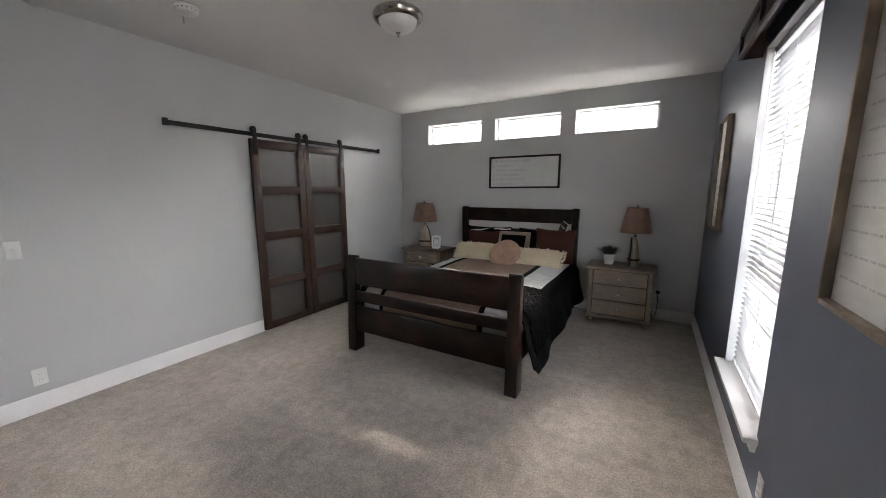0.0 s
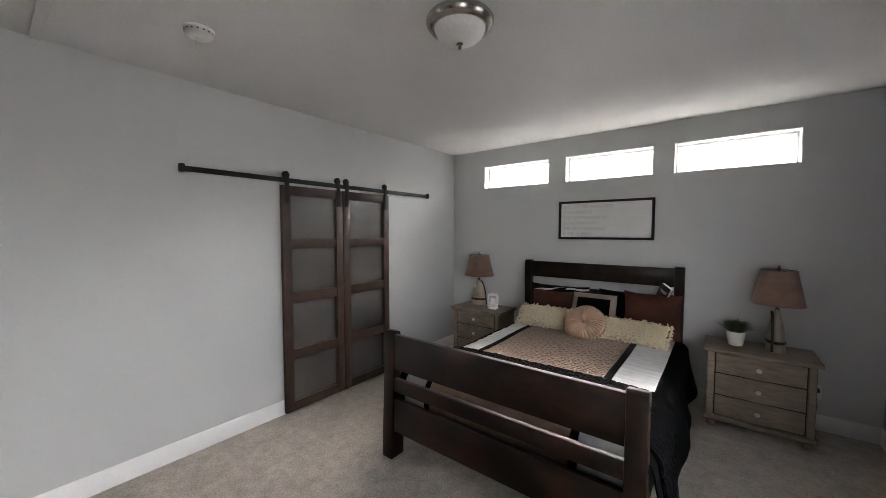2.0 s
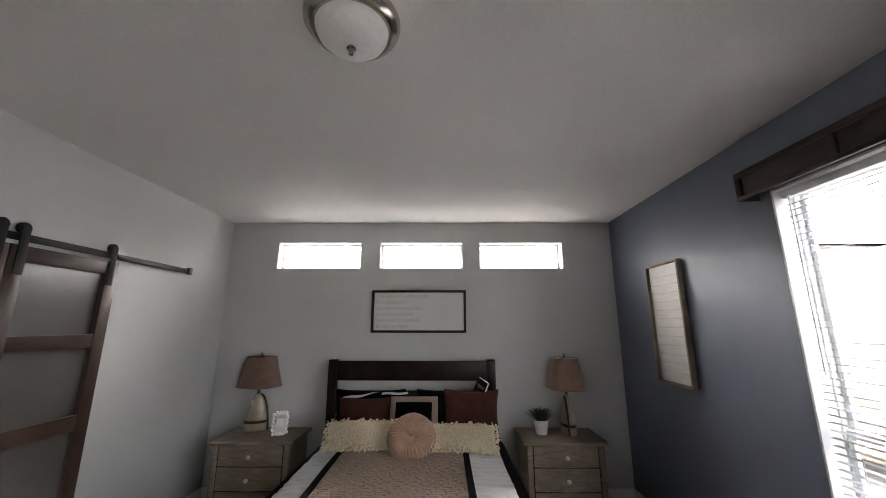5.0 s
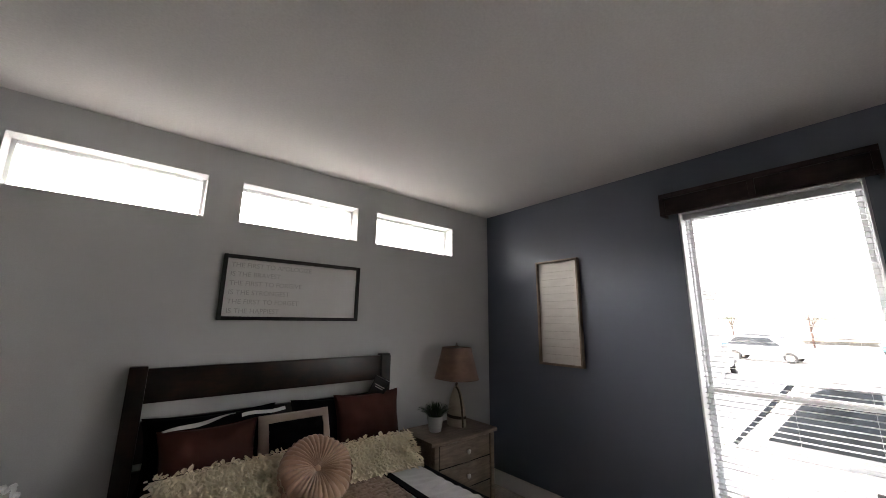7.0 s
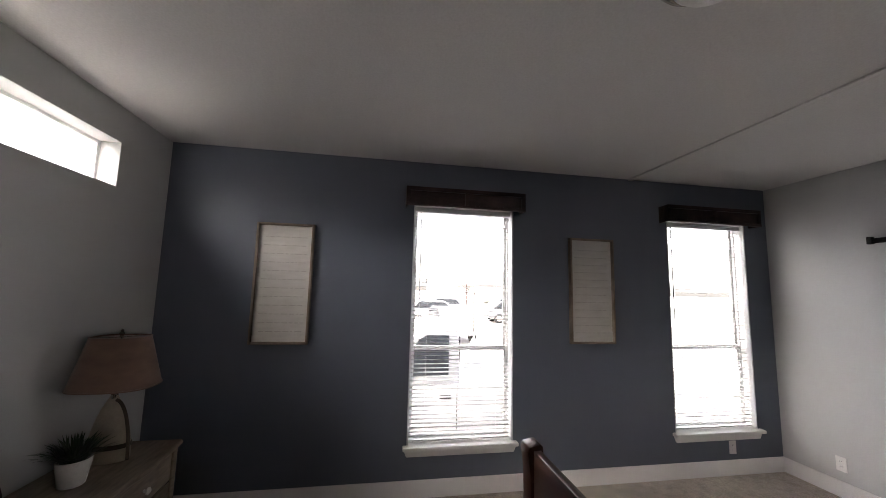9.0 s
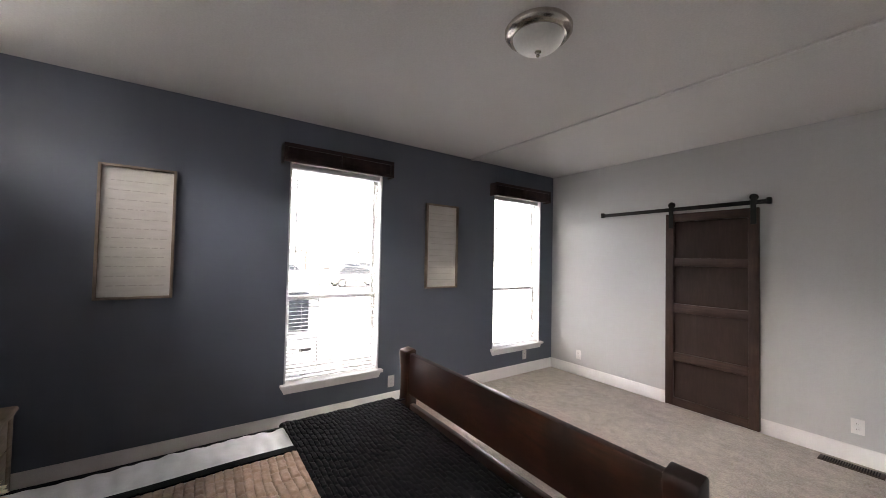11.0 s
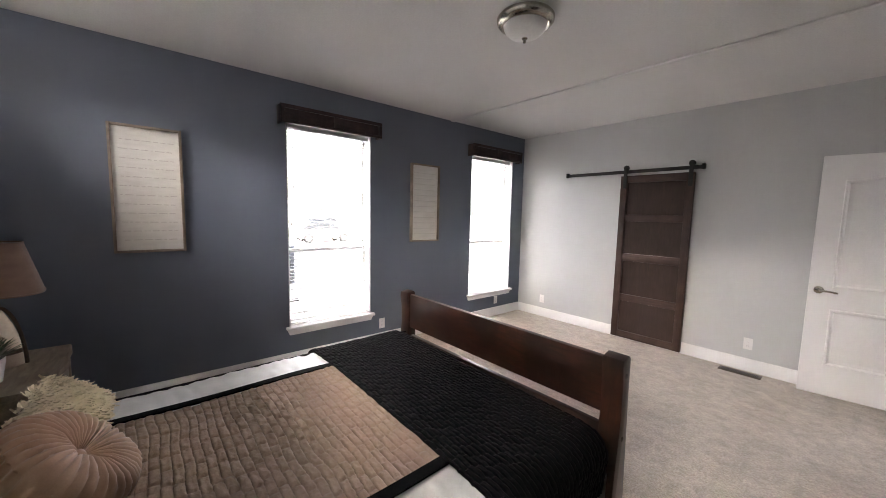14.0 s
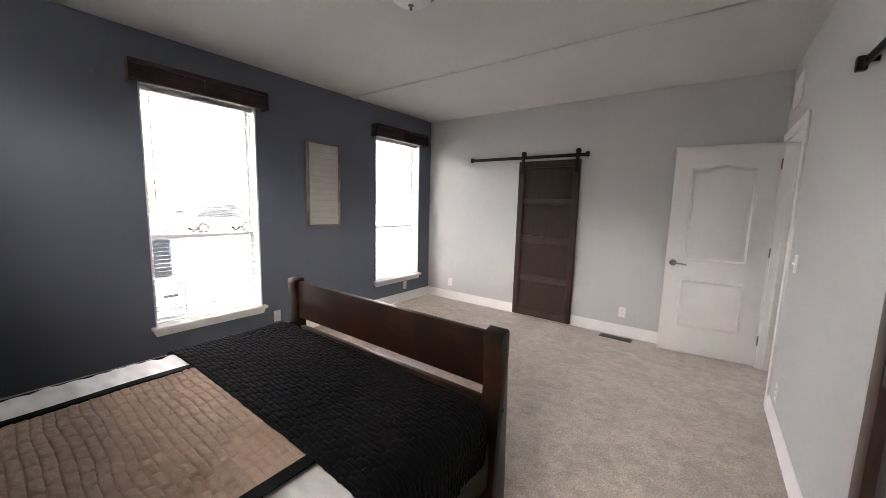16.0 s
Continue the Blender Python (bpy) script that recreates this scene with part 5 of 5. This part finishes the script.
def lot_house(at, L, D, h, label, glass=M_FARGLASS, gable=False, rise=1.5):
    """Single-storey home: lap siding, gable roof, windows, deck rail; the front faces -x."""
    o = thing("house", at, label, "house", "houses on the lot")
    z0 = 0.7
    bm = bmesh.new()
    n = int(h / 0.2)
    ring = [(0.0, 0.0)]
    for k in range(n):
        ring += [(0.018, z0 + k * h / n), (0.0, z0 + (k + 1) * h / n - 0.002)]
    lay = [[bm.verts.new(q) for q in ((-o_, -o_, z), (D + o_, -o_, z), (D + o_, L + o_, z), (-o_, L + o_, z))] for o_, z in ring]
    for a, b in zip(lay, lay[1:]):
        for i in range(4):
            bm.faces.new((a[i], a[(i + 1) % 4], b[(i + 1) % 4], b[i]))
    bm.faces.new(lay[-1])
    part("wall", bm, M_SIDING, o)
    rf = bmesh.new()
    y0, y1, e = -0.4, L + 0.4, 0.5
    for sgn in (0, 1):
        a = [(-e, z0 + h - 0.05), (D / 2, z0 + h + rise), (D / 2, z0 + h + rise + 0.12), (-e, z0 + h + 0.09)]
        pts = [(x if sgn == 0 else D - x, z) for x, z in a]
        va = [rf.verts.new((x, y0, z)) for x, z in pts]
        vb = [rf.verts.new((x, y1, z)) for x, z in pts]
        rf.faces.new(va)
        rf.faces.new(vb[::-1])
        for i in range(4):
            rf.faces.new((va[i], va[(i + 1) % 4], vb[(i + 1) % 4], vb[i]))
    for y in (0.0, L - 0.02):
        f = [rf.verts.new(p) for p in ((0, y, z0 + h), (D, y, z0 + h), (D / 2, y, z0 + h + rise))]
        rf.faces.new(f)
    bmesh.ops.recalc_face_normals(rf, faces=rf.faces)
    part("roof", rf, M_ROOF, o)
    y = 1.2
    while y < L - 2:
        w = part("window", rbox(-0.06, 0.0, y, y + 1.5, z0 + 0.8, z0 + 2.1, 0.01), M_VINYL, o)
        for q in (0.08, 0.79):
            part("pane", rbox(-0.064, -0.058, y + q, y + q + 0.63, z0 + 0.88, z0 + 2.02, 0), glass, w)
        y += 3.4
    if gable:
        # pair of louvred windows under the gable, and a railed porch in front of it
        for x in (1.1, 1.95):
            w = part("window", rbox(x, x + 0.72, -0.06, 0.0, 1.98, 3.22, 0.01), M_VINYL, o)
            part("pane", rbox(x + 0.07, x + 0.65, -0.064, -0.058, 2.05, 3.15, 0), glass, w)
            for q in range(1, 5):
                part("glazing_bar", rbox(x + 0.07, x + 0.65, -0.072, -0.064, 2.05 + q * 0.22 - 0.03, 2.05 + q * 0.22 + 0.03, 0), M_VINYL, w)
        pr = part("porch", rbox(-0.2, D + 0.2, -1.4, -0.02, z0 - 0.25, z0 - 0.05, 0.02), M_STAND, o)
        for z in (1.28, 1.42):
            part("handrail", rbox(-0.2, D + 0.2, -1.4, -1.34, z, z + 0.06, 0.01), M_STAND, pr)
        for q in np.linspace(-0.15, D + 0.15, 9):
            part("post", rbox(float(q) - 0.04, float(q) + 0.04, -1.41, -1.33, 0, 1.30, 0.01), M_STAND, pr)
    dk = part("deck", rbox(-1.6, -0.02, 1.0, L * 0.5, z0 - 0.25, z0 - 0.05, 0.02), M_STAND, o)
    for q in np.linspace(1.0, L * 0.5, 8):
        part("post", rbox(-1.6, -1.52, float(q) - 0.04, float(q) + 0.04, 0, z0 + 0.9, 0.01), M_SIDING, dk)


def car(at, paint_, label):
    c = thing("parked_car", at, label, "car", "cars on the lot")
    side = [(-2.3, 0.35), (-2.25, 0.85), (-1.3, 1.0), (-0.6, 1.6), (1.3, 1.66), (2.05, 1.05), (2.25, 0.9), (2.3, 0.4)]
    part("body", extrude_outline(side, -0.88, 0.88, 0.08), paint_, c)
    gl = [(-1.12, 1.04), (-0.55, 1.54), (1.22, 1.59), (1.85, 1.06)]
    part("side_glass", extrude_outline(gl, -0.886, 0.886, 0), M_DARKGLASS, c)
    part("windscreen", extrude_outline([(-1.27, 1.02), (-0.66, 1.57), (-0.62, 1.55), (-1.20, 1.02)], -0.74, 0.74, 0), M_DARKGLASS, c)
    for y in (-1.45, 1.4):
        for x in (-0.90, 0.68):
            wv = part("wheel", lathe([(0.0, 0), (0.34, 0), (0.35, 0.03), (0.35, 0.19), (0.34, 0.22), (0.0, 0.22)], 24), M_RUBBER, c, at=pose(x, y, 0.35, 0, 90, 0))
            part("rim", lathe([(0.0, -0.006), (0.21, -0.006), (0.21, 0.226), (0.0, 0.226)], 18), M_NICKEL, wv)


lot_house(pose(6.2, 13.6, GZ, 0, 0, -90), 12, 5.0, 3.1, "white lap-sided manufactured home with its gable end to the lot", M_DARKGLASS, True, 0.62)
lot_house(pose(60, -22, GZ), 18, 7, 2.7, "far white manufactured home with a gable roof")
lot_house(pose(64, 2, GZ), 18, 7, 2.7, "far white manufactured home with a gable roof")
lot_house(pose(58, 26, GZ), 16, 7, 2.7, "far white manufactured home with a gable roof")
lot_house(pose(2.6, 10.2, GZ, 0, 0, 90), 13, 7, 2.5, "neighbouring white manufactured home behind the head wall")

def pickup(at):
    """Regular-cab truck; nose towards +y, near flank in the plane x = 0, body towards +x."""
    c = thing("pickup_truck", at, "white regular-cab pickup truck parked beside the house", "truck", "cars on the lot")
    w = 1.9
    hood = [(-3.2, 0.42), (2.0, 0.42), (2.08, 0.75), (2.02, 1.02), (0.98, 1.16), (-3.22, 1.22)]
    part("body", extrude_outline(hood, 0.0, w, 0.05), M_CARWHITE, c)
    cab = [(-0.26, 1.17), (1.02, 1.13), (0.46, 1.84), (0.20, 1.97), (-0.22, 1.95)]
    part("cab", extrude_outline(cab, 0.10, w - 0.10, 0.06), M_CARWHITE, c)
    part("side_glass", extrude_outline([(-0.08, 1.30), (0.72, 1.30), (0.34, 1.80), (0.24, 1.86), (-0.08, 1.86)], 0.088, w - 0.088, 0.01), M_DARKGLASS, c)
    part("windscreen", extrude_outline([(1.00, 1.17), (0.48, 1.83), (0.52, 1.84), (1.04, 1.18)], 0.20, w - 0.20, 0), M_DARKGLASS, c)
    part("rear_window", rbox(0.25, w - 0.25, -0.275, -0.255, 1.36, 1.82, 0.01), M_DARKGLASS, c)
    part("door_handle", rbox(-0.028, 0.004, -0.10, 0.06, 1.03, 1.075, 0.01), M_BLACK, c)
    part("door_gap", rbox(-0.003, 0.003, -0.19, -0.178, 0.50, 1.20, 0), M_GAP, c)
    part("bumper", rbox(0.02, w - 0.02, 2.05, 2.18, 0.42, 0.66, 0.04), M_NICKEL, c)
    for y in (1.35, -2.2):
        for x in (-0.02, w - 0.22):
            tyre = part("wheel", lathe([(0.0, 0), (0.36, 0), (0.38, 0.03), (0.38, 0.21), (0.36, 0.24), (0.0, 0.24)], 28), M_RUBBER, c, at=pose(x, y, 0.38, 0, 90, 0))
            part("rim", lathe([(0.0, -0.006), (0.23, -0.006), (0.22, 0.02), (0.22, 0.246), (0.0, 0.246)], 20), M_NICKEL, tyre)


pickup(pose(2.0, 3.80, GZ))
car(pose(15.5, 1.2, GZ, 0, 0, 95), M_CARWHITE, "silver grey car parked across the lot")
car(pose(45, 2.7, GZ, 0, 0, 80), M_CARBLUE, "blue car parked further across the lot")
car(pose(19, 9.5, GZ, 0, 0, 90), M_CARWHITE, "silver grey car parked across the lot")
for x, y, turn in ((24, 0.6, 88), (24.5, -5.6, 92), (30, 9.0, 85), (36, -9.5, 95), (33, -2.0, 90), (41, 10.5, 78), (46, -15.0, 90), (28, -14.0, 84)):
    car(pose(x, y, GZ, 0, 0, turn - 90), M_CARGREY if (x * 2) % 3 else M_CARWHITE, "dusty parked car across the sales lot")


def far_tree(at, seed, h):
    """Bare-limbed small tree with a ragged crown of leaf clumps."""
    rng = random.Random(seed)
    o = thing("tree", at, "small grey-green tree beyond the lot", "tree", "trees beyond the lot")
    trunk = tube([(0, 0, 0), (0.05, 0.03, h * 0.3), (0.0, 0.1, h * 0.55), (0.08, 0.05, h * 0.85)], 0.10, 7)
    for v in trunk.verts:
        k = 1.25 - 0.9 * v.co.z / h
        v.co.x, v.co.y = v.co.x * k, v.co.y * k
    part("trunk", trunk, M_BARN, o)
    bm = bmesh.new()
    tips = []
    for _ in range(9):
        a, r, z = rng.uniform(0, 6.283), rng.uniform(0.5, 1.0) * h * 0.28, rng.uniform(0.5, 0.98) * h
        tips.append(Vector((r * math.cos(a), r * math.sin(a), z)))
        part("limb", tube([(0, 0, z * 0.6), (r * 0.5 * math.cos(a), r * 0.5 * math.sin(a), z * 0.85), tips[-1]], 0.03, 5), M_BARN, o)
    for t in tips:
        for _ in range(60):
            c = t + Vector((rng.gauss(0, 0.10), rng.gauss(0, 0.10), rng.gauss(0, 0.08))) * h
            q = Euler((rng.uniform(0, 6), rng.uniform(0, 6), 0)).to_matrix()
            w = rng.uniform(0.05, 0.11)
            bm.faces.new([bm.verts.new(c + q @ Vector(p)) for p in ((-w, 0, 0), (0, -w * 0.5, 0), (w, 0, 0), (0, w * 0.5, 0.02))])
    part("crown", bm, M_HEDGE, o)


for k, (x, y, h) in enumerate(((52, 8.5, 4.2), (55, 1.0, 3.6), (50, -8.0, 4.6), (56, 16.0, 4.0), (53, -17.0, 3.8))):
    far_tree(pose(x, y, GZ), 20 + k, h)
lp = thing("sign_post", pose(11.5, 0.9, GZ), "slim pole with a conical foot on the lot", "post")
part("pole", lathe([(0.04, 0.0), (0.04, 2.4), (0.0, 2.42)], 12), M_NICKEL, lp)
part("cone_foot", lathe([(0.32, 0.0), (0.05, 0.55), (0.0, 0.55)], 20), M_SIDING, lp)
